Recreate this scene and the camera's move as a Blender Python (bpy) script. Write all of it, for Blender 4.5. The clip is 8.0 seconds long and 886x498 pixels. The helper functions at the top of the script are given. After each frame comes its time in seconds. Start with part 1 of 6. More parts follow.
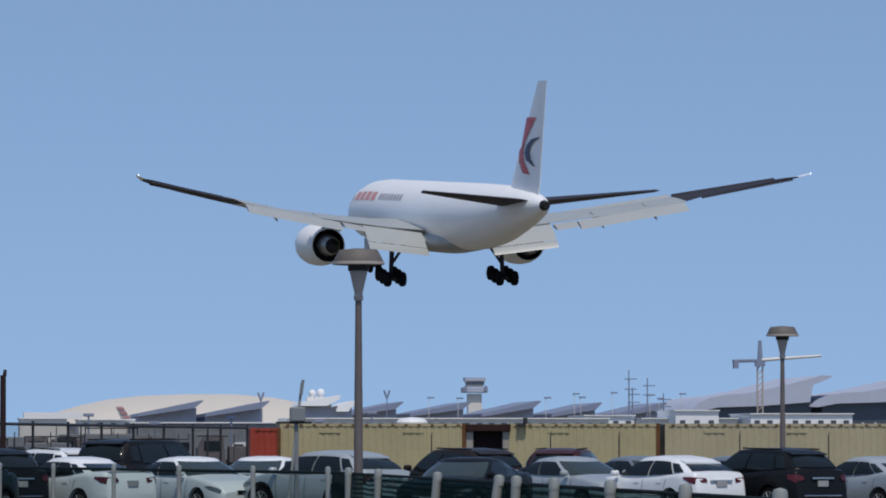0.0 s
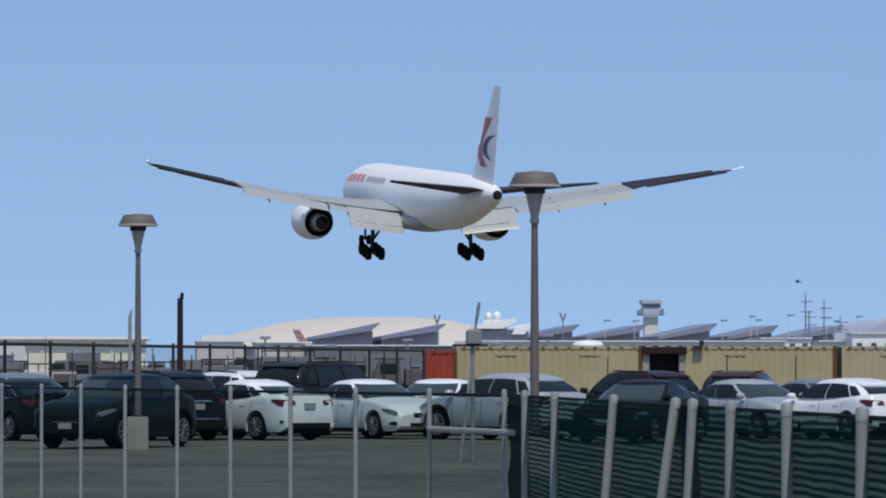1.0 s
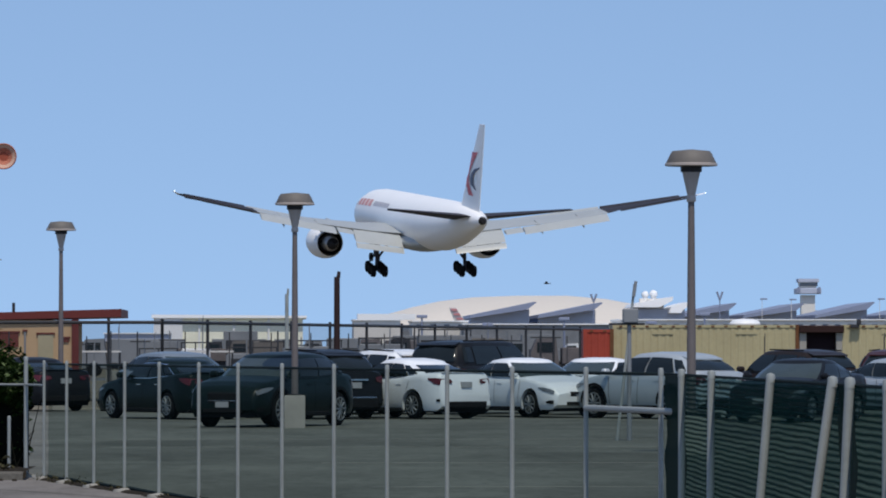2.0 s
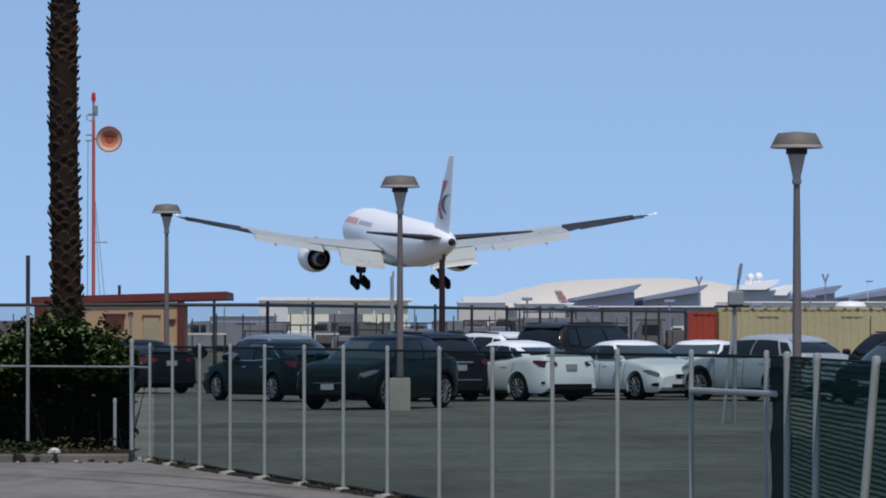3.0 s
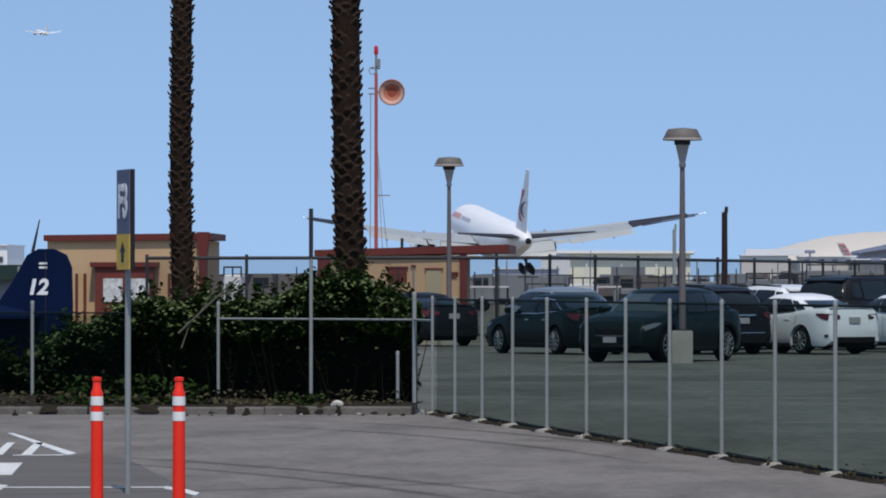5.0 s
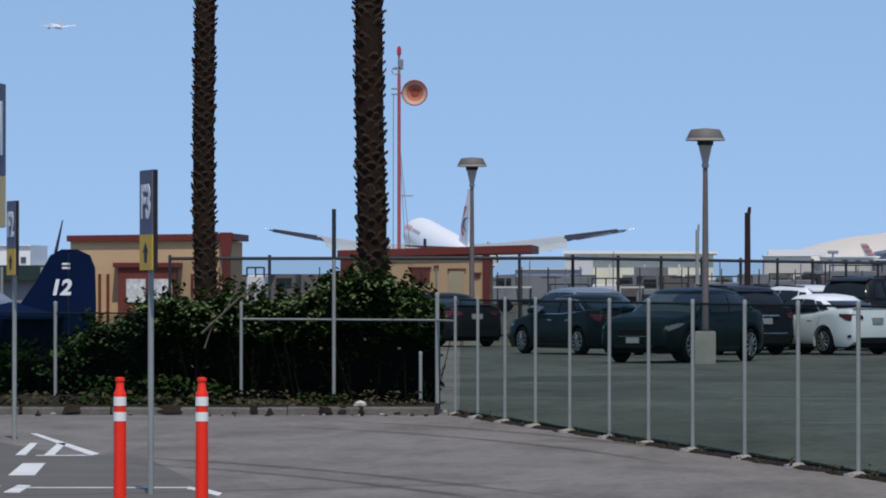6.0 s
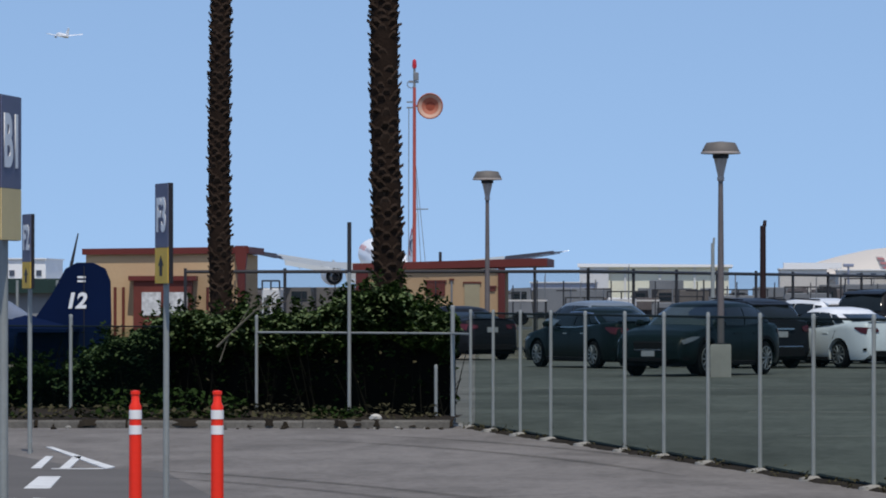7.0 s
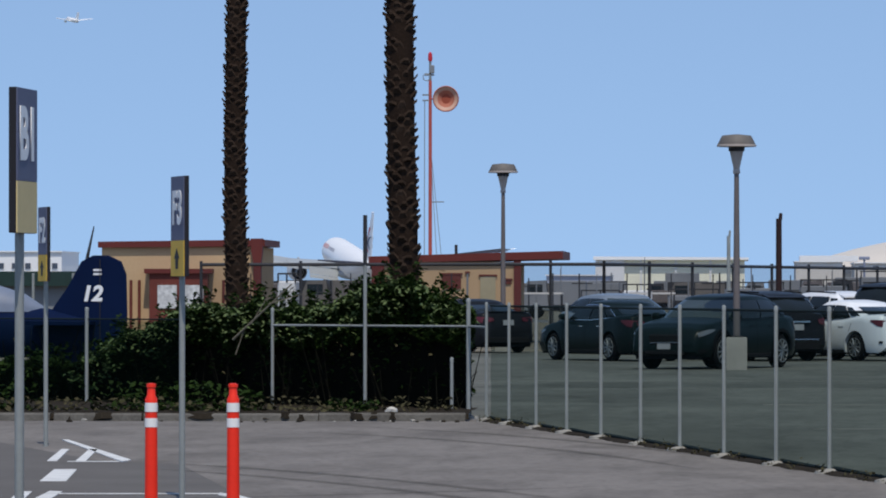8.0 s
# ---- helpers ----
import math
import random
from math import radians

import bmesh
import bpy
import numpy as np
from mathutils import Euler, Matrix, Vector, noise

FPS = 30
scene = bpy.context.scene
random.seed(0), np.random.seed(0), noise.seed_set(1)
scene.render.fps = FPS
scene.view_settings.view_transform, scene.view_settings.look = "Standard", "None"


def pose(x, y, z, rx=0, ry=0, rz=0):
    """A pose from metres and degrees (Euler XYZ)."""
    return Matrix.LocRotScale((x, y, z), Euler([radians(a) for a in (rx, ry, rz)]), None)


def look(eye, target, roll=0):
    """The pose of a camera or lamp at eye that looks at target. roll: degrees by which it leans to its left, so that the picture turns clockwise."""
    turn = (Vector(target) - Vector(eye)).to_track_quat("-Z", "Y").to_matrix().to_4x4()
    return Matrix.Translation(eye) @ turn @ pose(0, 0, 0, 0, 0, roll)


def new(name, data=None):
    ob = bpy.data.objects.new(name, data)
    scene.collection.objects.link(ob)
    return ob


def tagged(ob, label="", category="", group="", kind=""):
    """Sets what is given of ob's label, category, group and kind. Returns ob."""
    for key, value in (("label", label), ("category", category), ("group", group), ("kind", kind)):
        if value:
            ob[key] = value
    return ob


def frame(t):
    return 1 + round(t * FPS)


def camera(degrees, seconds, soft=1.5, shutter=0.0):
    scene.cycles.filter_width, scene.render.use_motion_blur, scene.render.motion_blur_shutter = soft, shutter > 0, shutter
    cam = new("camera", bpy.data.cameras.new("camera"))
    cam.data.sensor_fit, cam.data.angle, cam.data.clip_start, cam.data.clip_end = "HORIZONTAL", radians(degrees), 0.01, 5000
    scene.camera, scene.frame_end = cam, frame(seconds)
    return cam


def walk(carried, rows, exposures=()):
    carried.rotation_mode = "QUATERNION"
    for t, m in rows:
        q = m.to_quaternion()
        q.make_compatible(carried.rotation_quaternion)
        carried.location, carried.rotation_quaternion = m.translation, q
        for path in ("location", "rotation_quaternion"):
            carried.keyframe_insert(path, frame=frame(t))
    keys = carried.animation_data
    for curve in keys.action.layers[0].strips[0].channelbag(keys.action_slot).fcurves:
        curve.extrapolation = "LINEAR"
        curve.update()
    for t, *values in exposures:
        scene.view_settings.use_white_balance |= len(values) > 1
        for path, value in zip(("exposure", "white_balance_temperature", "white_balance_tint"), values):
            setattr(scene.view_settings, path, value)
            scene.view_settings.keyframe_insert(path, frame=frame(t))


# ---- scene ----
cam = camera(10.0, 8.0, soft=1.9)
EYE = 1.65
# seconds, bearing to the right, tilt upwards
TURNS = [
    (0.0, 5.526, 2.256), (0.1, 5.305, 2.143), (0.3, 4.880, 1.927), (0.5, 4.513, 1.691), (1.0, 3.533, 1.382),
    (1.5, 2.736, 1.228), (2.0, 1.762, 1.141), (2.2, 1.405, 1.104), (3.3, 0.251, 0.888), (3.5, 0.0, 0.857),
    (4.0, -0.588, 0.738), (4.2, -1.262, 0.633), (4.5, -2.065, 0.470), (4.7, -2.397, 0.376), (5.0, -2.621, 0.409),
    (6.5, -2.927, 0.419), (7.0, -3.054, 0.564), (7.5, -3.331, 0.427), (8.0, -3.233, 0.483),
]
walk(cam, [(t, pose(0, 0, EYE, 90 + tilt, 0, -turn)) for t, turn, tilt in TURNS],
     exposures=[(0.0, -0.12), (0.6, -0.02), (1.2, 0.08), (2.0, 0.12), (3.5, 0.12), (8.0, 0.12)])

# ---------------------------------------------------------------- light
SUN_DIR = Vector((0.07, -0.49, 0.865)).normalized()
world = bpy.data.worlds.new("world")
scene.world = world
world.use_nodes = True
wn, wl = world.node_tree.nodes, world.node_tree.links
sky = wn.new("ShaderNodeTexSky")
sky.sky_type, sky.sun_disc = "NISHITA", False
sky.sun_elevation = math.asin(SUN_DIR.z)
sky.sun_rotation = math.atan2(SUN_DIR.x, SUN_DIR.y)
sky.air_density, sky.dust_density, sky.ozone_density = 1.0, 0.25, 1.8
coord, lift = wn.new("ShaderNodeTexCoord"), wn.new("ShaderNodeVectorMath")
lift.operation = "ADD"
lift.inputs[1].default_value = (0, 0, 0.24)
wl.new(coord.outputs["Generated"], lift.inputs[0])
wl.new(lift.outputs[0], sky.inputs["Vector"])
wl.new(sky.outputs[0], wn["Background"].inputs["Color"])
wn["Background"].inputs["Strength"].default_value = 0.15
sun = new("sun", bpy.data.lights.new("sun", "SUN"))
sun.data.energy, sun.data.angle, sun.data.color = 2.7, radians(0.5), (1.0, 0.93, 0.83)
sun.matrix_world = look(SUN_DIR * 100, (0, 0, 0))


# ---------------------------------------------------------------- materials
def mat(name, color, rough=0.6, metal=0.0, var=0.12, scale=3.0, fine=40.0, bump=0.0, coat=0.0, glow=None):
    """Principled surface with variation at two scales, in metres of object space."""
    m = bpy.data.materials.new(name)
    m.use_nodes = True
    n, l = m.node_tree.nodes, m.node_tree.links
    p = n["Principled BSDF"]
    p.inputs["Roughness"].default_value, p.inputs["Metallic"].default_value = rough, metal
    p.inputs["Coat Weight"].default_value = coat
    p.inputs["Specular IOR Level"].default_value = 0.5 if rough < 0.5 else 0.3 if rough < 0.75 else 0.06
    p.inputs["Coat Roughness"].default_value = 0.06
    tc = n.new("ShaderNodeTexCoord")
    big, small = n.new("ShaderNodeTexNoise"), n.new("ShaderNodeTexNoise")
    big.inputs["Scale"].default_value, small.inputs["Scale"].default_value = scale, fine
    big.inputs["Detail"].default_value = 4
    for t in (big, small):
        l.new(tc.outputs["Object"], t.inputs["Vector"])
    add = n.new("ShaderNodeMath")
    add.operation = "MULTIPLY_ADD"
    l.new(small.outputs["Fac"], add.inputs[0])
    add.inputs[1].default_value = 0.5
    l.new(big.outputs["Fac"], add.inputs[2])
    rng = n.new("ShaderNodeMapRange")
    rng.inputs["From Min"].default_value, rng.inputs["From Max"].default_value = 0.4, 1.1
    rng.inputs["To Min"].default_value, rng.inputs["To Max"].default_value = 1 - var, 1 + var
    l.new(add.outputs[0], rng.inputs["Value"])
    mul = n.new("ShaderNodeVectorMath")
    mul.operation = "SCALE"
    mul.inputs[0].default_value = color
    l.new(rng.outputs[0], mul.inputs["Scale"])
    l.new(mul.outputs[0], p.inputs["Base Color"])
    if bump:
        b = n.new("ShaderNodeBump")
        b.inputs["Strength"].default_value, b.inputs["Distance"].default_value = bump, 0.02
        l.new(small.outputs["Fac"], b.inputs["Height"])
        l.new(b.outputs[0], p.inputs["Normal"])
    if glow:
        p.inputs["Emission Color"].default_value = (*color, 1)
        p.inputs["Emission Strength"].default_value = glow
    return m


def net(name, color, cover, bands=0.0, scale=9.0, tint=(1, 1, 1)):
    """Woven mesh: threads of one colour that let part of the light through."""
    m = mat(name, color, rough=0.8, var=0.25, scale=1.5)
    n, l = m.node_tree.nodes, m.node_tree.links
    clear, mix = n.new("ShaderNodeBsdfTransparent"), n.new("ShaderNodeMixShader")
    mix.inputs[0].default_value = cover
    clear.inputs["Color"].default_value = (*tint, 1)
    if bands:
        tc, sep, wave = n.new("ShaderNodeTexCoord"), n.new("ShaderNodeMapping"), n.new("ShaderNodeTexWave")
        sep.inputs["Scale"].default_value = (0.12, 0.12, 1)
        wave.wave_type, wave.bands_direction = "BANDS", "Z"
        wave.inputs["Scale"].default_value, wave.inputs["Distortion"].default_value = scale, 2.2
        wave.inputs["Detail"].default_value, wave.inputs["Detail Scale"].default_value = 2.0, 1.2
        rng = n.new("ShaderNodeMapRange")
        rng.inputs["To Min"].default_value, rng.inputs["To Max"].default_value = cover - bands, cover + bands
        l.new(tc.outputs["Object"], sep.inputs[0])
        l.new(sep.outputs[0], wave.inputs["Vector"])
        l.new(wave.outputs["Fac"], rng.inputs["Value"])
        l.new(rng.outputs[0], mix.inputs[0])
    # threads scatter light forwards as well as back
    glow_through, cloth = n.new("ShaderNodeBsdfTranslucent"), n.new("ShaderNodeMixShader")
    glow_through.inputs["Color"].default_value = (*color, 1)
    cloth.inputs[0].default_value = 0.5
    l.new(n["Principled BSDF"].outputs[0], cloth.inputs[1])
    l.new(glow_through.outputs[0], cloth.inputs[2])
    l.new(clear.outputs[0], mix.inputs[1])
    l.new(cloth.outputs[0], mix.inputs[2])
    l.new(mix.outputs[0], n["Material Output"].inputs["Surface"])
    return m


ASPHALT = mat("asphalt", (0.178, 0.163, 0.148), 0.92, var=0.16, scale=0.5, fine=14, bump=0.4)
def streaks(m, amount, stretch):
    """Long tyre marks and patches laid over a paved surface."""
    n, l = m.node_tree.nodes, m.node_tree.links
    p = n["Principled BSDF"]
    old = p.inputs["Base Color"].links[0].from_socket
    tc, mp, t, r, mul = n.new("ShaderNodeTexCoord"), n.new("ShaderNodeMapping"), n.new("ShaderNodeTexNoise"), n.new("ShaderNodeMapRange"), n.new("ShaderNodeVectorMath")
    mp.inputs["Scale"].default_value = stretch
    t.inputs["Scale"].default_value, t.inputs["Detail"].default_value, t.inputs["Distortion"].default_value = 1.0, 5.0, 1.4
    r.inputs["From Min"].default_value, r.inputs["From Max"].default_value = 0.36, 0.56
    r.inputs["To Min"].default_value, r.inputs["To Max"].default_value = 1 - amount, 1.06
    mul.operation = "SCALE"
    l.new(tc.outputs["Object"], mp.inputs[0])
    l.new(mp.outputs[0], t.inputs["Vector"])
    l.new(t.outputs["Fac"], r.inputs["Value"])
    l.new(old, mul.inputs[0])
    l.new(r.outputs[0], mul.inputs["Scale"])
    l.new(mul.outputs[0], p.inputs["Base Color"])


streaks(ASPHALT, 0.16, (0.9, 0.22, 1))
streaks(ASPHALT, 0.10, (6.0, 2.2, 1))
ASPHALT_LOT = mat("lot_asphalt", (0.118, 0.121, 0.104), 0.92, var=0.30, scale=0.22, fine=18, bump=0.3)
streaks(ASPHALT_LOT, 0.18, (0.35, 0.10, 1))
streaks(ASPHALT_LOT, 0.14, (3.0, 0.8, 1))
EARTH = mat("dry_earth", (0.17, 0.15, 0.11), 0.95, var=0.2, scale=0.05, fine=2, bump=0.3)
CONCRETE = mat("concrete", (0.30, 0.285, 0.25), 0.9, var=0.18, scale=3, fine=50, bump=0.3)
KERB = mat("weathered_kerb", (0.120, 0.112, 0.098), 0.92, var=0.45, scale=2.2, fine=30, bump=0.4)
ASPHALT_NEW = mat("newer_asphalt", (0.128, 0.120, 0.112), 0.92, var=0.16, scale=0.6, fine=14, bump=0.4)
RUNWAY = mat("runway_concrete", (0.36, 0.35, 0.33), 0.9, var=0.1, scale=0.05, fine=1)
ROAD_WHITE = mat("road_paint", (0.62, 0.62, 0.60), 0.8, var=0.22, scale=2.5, fine=25)
GALV = mat("galvanised_steel", (0.27, 0.285, 0.27), 0.6, 0.15, var=0.15, scale=4)
DARK_STEEL = mat("dark_steel", (0.035, 0.035, 0.038), 0.6, 0.2)
BROWN_POLE = mat("weathered_brown_pole", (0.142, 0.124, 0.120), 0.7, 0.1, var=0.2, scale=2)
LAMP_GREY = mat("lamp_head_grey", (0.14, 0.125, 0.11), 0.6, 0.0, var=0.15)
LAMP_CONE = mat("lamp_diffuser", (0.42, 0.36, 0.32), 0.5, var=0.1)
NET_LOT = net("dark_windscreen_net", (0.002, 0.008, 0.006), 0.38, tint=(0.89, 1.0, 0.96))
NET_GREEN = net("green_windscreen_net", (0.001, 0.019, 0.015), 0.83, 0.16, 9.5, tint=(0.70, 1.0, 0.93))
NET_FOLD = net("folded_green_net", (0.002, 0.016, 0.012), 0.97)
HEM = mat("net_hem", (0.012, 0.02, 0.02), 0.8)
LEAF = mat("hedge_leaf", (0.016, 0.031, 0.006), 0.76, var=0.6, scale=2.2, fine=25)
# sunlit top of the hedge put into a lighter leaf colour
LEAF_TOP_LIT = mat("top_lit_hedge_leaf", (0.088, 0.125, 0.042), 0.7, var=0.35, scale=5)
LEAF_DRY = mat("dry_leaf", (0.060, 0.054, 0.028), 0.8, var=0.3, scale=6)
DEAD_WOOD = mat("dead_wood", (0.20, 0.175, 0.125), 0.9, var=0.25, scale=5)
# near black for the stems and for the shade built inside the hedge
TWIG_SHADE = mat("twig_and_shade", (0.006, 0.006, 0.004), 0.9)
BARK = mat("palm_bark", (0.022, 0.014, 0.010), 0.95, var=0.35, scale=6, fine=30, bump=0.5)
BOOT = mat("palm_leaf_base", (0.046, 0.030, 0.021), 0.95, var=0.5, scale=5)
FROND = mat("palm_frond", (0.05, 0.09, 0.025), 0.6, var=0.3)
TAN_WALL = mat("tan_stucco", (0.50, 0.345, 0.20), 0.9, var=0.08, scale=0.8, fine=12, bump=0.15)
RED_TRIM = mat("red_painted_trim", (0.12, 0.022, 0.017), 0.6, var=0.15, scale=1.2)
BROWN_RED = mat("brown_red_paint", (0.13, 0.030, 0.021), 0.7, var=0.2)
MAST_RED = mat("mast_red", (0.43, 0.085, 0.065), 0.55, var=0.12)
SOCK_ORANGE = mat("windsock_orange", (0.40, 0.15, 0.10), 0.8, var=0.12)
# pale orange of the cone, also used for the sunlit mouth ring
SOCK_PALE = mat("windsock_faded_and_lit", (0.52, 0.34, 0.26), 0.8, var=0.12)
CONTAINER_Y = mat("container_yellow", (0.375, 0.325, 0.185), 0.6, var=0.14, scale=0.6, fine=7)
CONTAINER_T = mat("container_tan", (0.38, 0.33, 0.21), 0.6, var=0.14, scale=0.6, fine=7)
CONTAINER_R = mat("container_red", (0.30, 0.045, 0.025), 0.6, var=0.18, scale=0.8, fine=7)
RUST = mat("rusty_frame", (0.13, 0.06, 0.03), 0.8, var=0.3)
BLACKISH = mat("dark_opening", (0.018, 0.012, 0.014), 0.8)
NOTICE = mat("faded_notice", (0.50, 0.50, 0.49), 0.7, var=0.5, scale=6, fine=14)
WHITE = mat("white_paint", (0.78, 0.78, 0.77), 0.5, var=0.05)
CREAM = mat("cream_cladding", (0.88, 0.86, 0.68), 0.6, var=0.07, scale=0.2, fine=2)
SAND = mat("sand_roof", (0.62, 0.56, 0.48), 0.7, var=0.06, scale=0.02, fine=0.5)
# distance haze put into the next two greys, shifted towards the sky's blue
FAR_HAZE_GREY = mat("hazed_grey_cladding", (0.42, 0.45, 0.54), 0.7, var=0.10, scale=0.03, fine=0.4)
FAR_HAZE_DARK = mat("hazed_dark_roof", (0.22, 0.25, 0.34), 0.6, var=0.12, scale=0.03, fine=0.4)
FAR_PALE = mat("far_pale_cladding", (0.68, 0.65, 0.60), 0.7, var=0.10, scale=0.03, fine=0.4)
FAR_GLASS = mat("far_window_band", (0.06, 0.075, 0.10), 0.3, var=0.1)
GREY_BOX = mat("grey_equipment", (0.20, 0.21, 0.22), 0.7, var=0.2, scale=0.6)
DARK_GREEN = mat("dark_green_roof", (0.014, 0.035, 0.030), 0.7, var=0.15)
NAVY = mat("navy_blue_paint", (0.003, 0.010, 0.040), 0.76, var=0.15, scale=1.2)
SIGN_BLUE = mat("sign_slate_blue", (0.115, 0.125, 0.19), 0.6, var=0.08)
SIGN_YELLOW = mat("sign_yellow", (0.68, 0.43, 0.055), 0.6, var=0.08)
SIGN_CREAM = mat("sign_pale_yellow", (0.66, 0.51, 0.24), 0.6, var=0.08)
SIGN_BLACK = mat("sign_edge_black", (0.014, 0.013, 0.016), 0.6)
DELIN = mat("delineator_orange", (0.92, 0.035, 0.014), 0.5, var=0.08)
REFLECT = mat("reflective_white", (0.80, 0.78, 0.74), 0.4, var=0.06)
ROCK = mat("pale_rock", (0.55, 0.52, 0.46), 0.9, var=0.2, scale=9)
# soil, its colour lowered to stand in for the hedge's dark foot
DEBRIS = mat("soil_debris", (0.026, 0.021, 0.015), 0.95, var=0.3, scale=5)
AIR_WHITE = mat("aircraft_white", (0.90, 0.89, 0.87), 0.35, var=0.03, scale=0.15, fine=1.5)
AIR_GREY = mat("aircraft_light_grey", (0.37, 0.385, 0.375), 0.4, 0.0, var=0.06, scale=0.3, fine=2)
# wing and tailplane shade as a dark paint; gear legs share this grey
AIR_SHADE_AND_GEAR = mat("aircraft_shade_and_gear", (0.030, 0.027, 0.034), 0.65, var=0.12, scale=0.3)
AIR_METAL = mat("engine_metal", (0.42, 0.40, 0.38), 0.35, 0.8, var=0.1)
ENGINE_BLACK = mat("engine_hollow", (0.012, 0.011, 0.012), 0.7)
TYRE = mat("tyre_rubber", (0.010, 0.010, 0.011), 0.9)
LIVERY_RED = mat("livery_red", (0.58, 0.035, 0.035), 0.4, var=0.04)
LIVERY_BLUE = mat("livery_navy", (0.02, 0.025, 0.085), 0.4, var=0.04)
LIVERY_ROSE = mat("livery_worn_red", (0.66, 0.30, 0.27), 0.4, var=0.2, scale=2)
LIVERY_GREY = mat("livery_grey", (0.45, 0.44, 0.48), 0.4, var=0.2, scale=2)
BIRD = mat("bird_plumage", (0.09, 0.09, 0.10), 0.8)
GLASS = mat("tinted_car_glass", (0.010, 0.014, 0.015), 0.14, var=0.1)
GLASS_PALE = mat("car_windscreen", (0.036, 0.048, 0.046), 0.12, var=0.15)
RIM = mat("alloy_rim", (0.20, 0.21, 0.21), 0.45, 0.5)
TAIL_RED = mat("tail_light_red", (0.085, 0.006, 0.009), 0.3)
HEAD_CLEAR = mat("head_light", (0.16, 0.17, 0.175), 0.15, 0.2)
PLASTIC = mat("black_plastic", (0.012, 0.012, 0.013), 0.8)
PLATE = mat("number_plate_white", (0.32, 0.32, 0.32), 0.6)
CHROME = mat("chrome_trim", (0.62, 0.63, 0.64), 0.18, 1.0, var=0.03)
PAINT = {name: mat("car_paint_" + name, c, 0.34, mt, var=0.05, coat=0.3) for name, c, mt in (
    ("white", (0.74, 0.75, 0.75), 0.0), ("silver", (0.40, 0.43, 0.44), 0.25), ("grey", (0.22, 0.25, 0.27), 0.4),
    ("black", (0.010, 0.011, 0.013), 0.0), ("green", (0.005, 0.011, 0.011), 0.0), ("maroon", (0.055, 0.016, 0.013), 0.1),
    ("brown", (0.022, 0.016, 0.014), 0.0))}
for name, shine, coat in (("black", 0.10, 0.04), ("green", 0.10, 0.04), ("brown", 0.10, 0.04), ("maroon", 0.18, 0.06)):
    # dusty dark paint with a weak shine
    shader = PAINT[name].node_tree.nodes["Principled BSDF"]
    shader.inputs["Specular IOR Level"].default_value, shader.inputs["Coat Weight"].default_value = shine, coat
for glass in (GLASS, GLASS_PALE):
    glass.node_tree.nodes["Principled BSDF"].inputs["Specular IOR Level"].default_value = 0.28


# ---------------------------------------------------------------- building helpers
def finish(name, bm, material, angle=35):
    me = bpy.data.meshes.new(name)
    bmesh.ops.recalc_face_normals(bm, faces=bm.faces[:])
    bm.to_mesh(me)
    bm.free()
    for f in me.polygons:
        f.use_smooth = True
    me.set_sharp_from_angle(angle=radians(angle))
    for m in material if isinstance(material, (list, tuple)) else (material,):
        me.materials.append(m)
    return me


def part(name, bm, material, parent=None, label="", at=None, angle=35):
    ob = new(name, finish(name, bm, material, angle))
    if parent:
        ob.parent = parent
    if at is not None:
        ob.matrix_basis = at
    return tagged(ob, label)


def thing(name, label, category, group="", at=None, kind=""):
    ob = tagged(new(name), label, category, group, kind)
    if at is not None:
        ob.matrix_basis = at
    return ob


def loft(bm, rings, cap=True, closed=True):
    """Joins rings of equally many points into a skin."""
    vs = [[bm.verts.new(p) for p in ring] for ring in rings]
    n = len(vs[0])
    for a, b in zip(vs, vs[1:]):
        for i in range(n if closed else n - 1):
            j = (i + 1) % n
            bm.faces.new((a[i], a[j], b[j], b[i]))
    if cap:
        bm.faces.new(vs[0][::-1])
        bm.faces.new(vs[-1])
    return bm


def box(x0, y0, z0, x1, y1, z1, bevel=0.0, bm=None):
    own = bmesh.new()
    loft(own, [[(x0, y0, z), (x1, y0, z), (x1, y1, z), (x0, y1, z)] for z in (z0, z1)])
    if bevel:
        bmesh.ops.bevel(own, geom=own.edges[:] + own.verts[:], offset=bevel, segments=1, affect="EDGES", profile=0.5)
    if bm is None:
        return own
    tmp = bpy.data.meshes.new("tmp")
    own.to_mesh(tmp)
    own.free()
    bm.from_mesh(tmp)
    bpy.data.meshes.remove(tmp)
    return bm


def tube(p, q, r0, r1=None, n=10, bm=None, cap=True):
    """A tapered rod from p to q."""
    bm = bm or bmesh.new()
    p, q = Vector(p), Vector(q)
    r1 = r0 if r1 is None else r1
    d = (q - p).normalized()
    u = d.orthogonal().normalized()
    w = d.cross(u)
    ring = lambda c, r: [c + (u * math.cos(a) + w * math.sin(a)) * r for a in (2 * math.pi * i / n for i in range(n))]
    return loft(bm, [ring(p, r0), ring(q, r1)], cap)


def lathe(profile, n=24, axis="z", bm=None, cap=True):
    """Turns (radius, along) pairs round an axis."""
    bm = bm or bmesh.new()
    rings = []
    for r, h in profile:
        ring = []
        for i in range(n):
            a = 2 * math.pi * i / n
            c, s = r * math.cos(a), r * math.sin(a)
            ring.append((c, s, h) if axis == "z" else (h, c, s) if axis == "x" else (s, h, c))
        rings.append(ring)
    return loft(bm, rings, cap)


def prism(outline, y0, y1, bm=None):
    """An outline of (x, z) pushed through from y0 to y1."""
    return loft(bm or bmesh.new(), [[(x, y, z) for x, z in outline] for y in (y0, y1)])


def slab(outline, z0, z1, bm=None):
    """An outline of (x, y) between two heights."""
    return loft(bm or bmesh.new(), [[(x, y, z) for x, y in outline] for z in (z0, z1)])


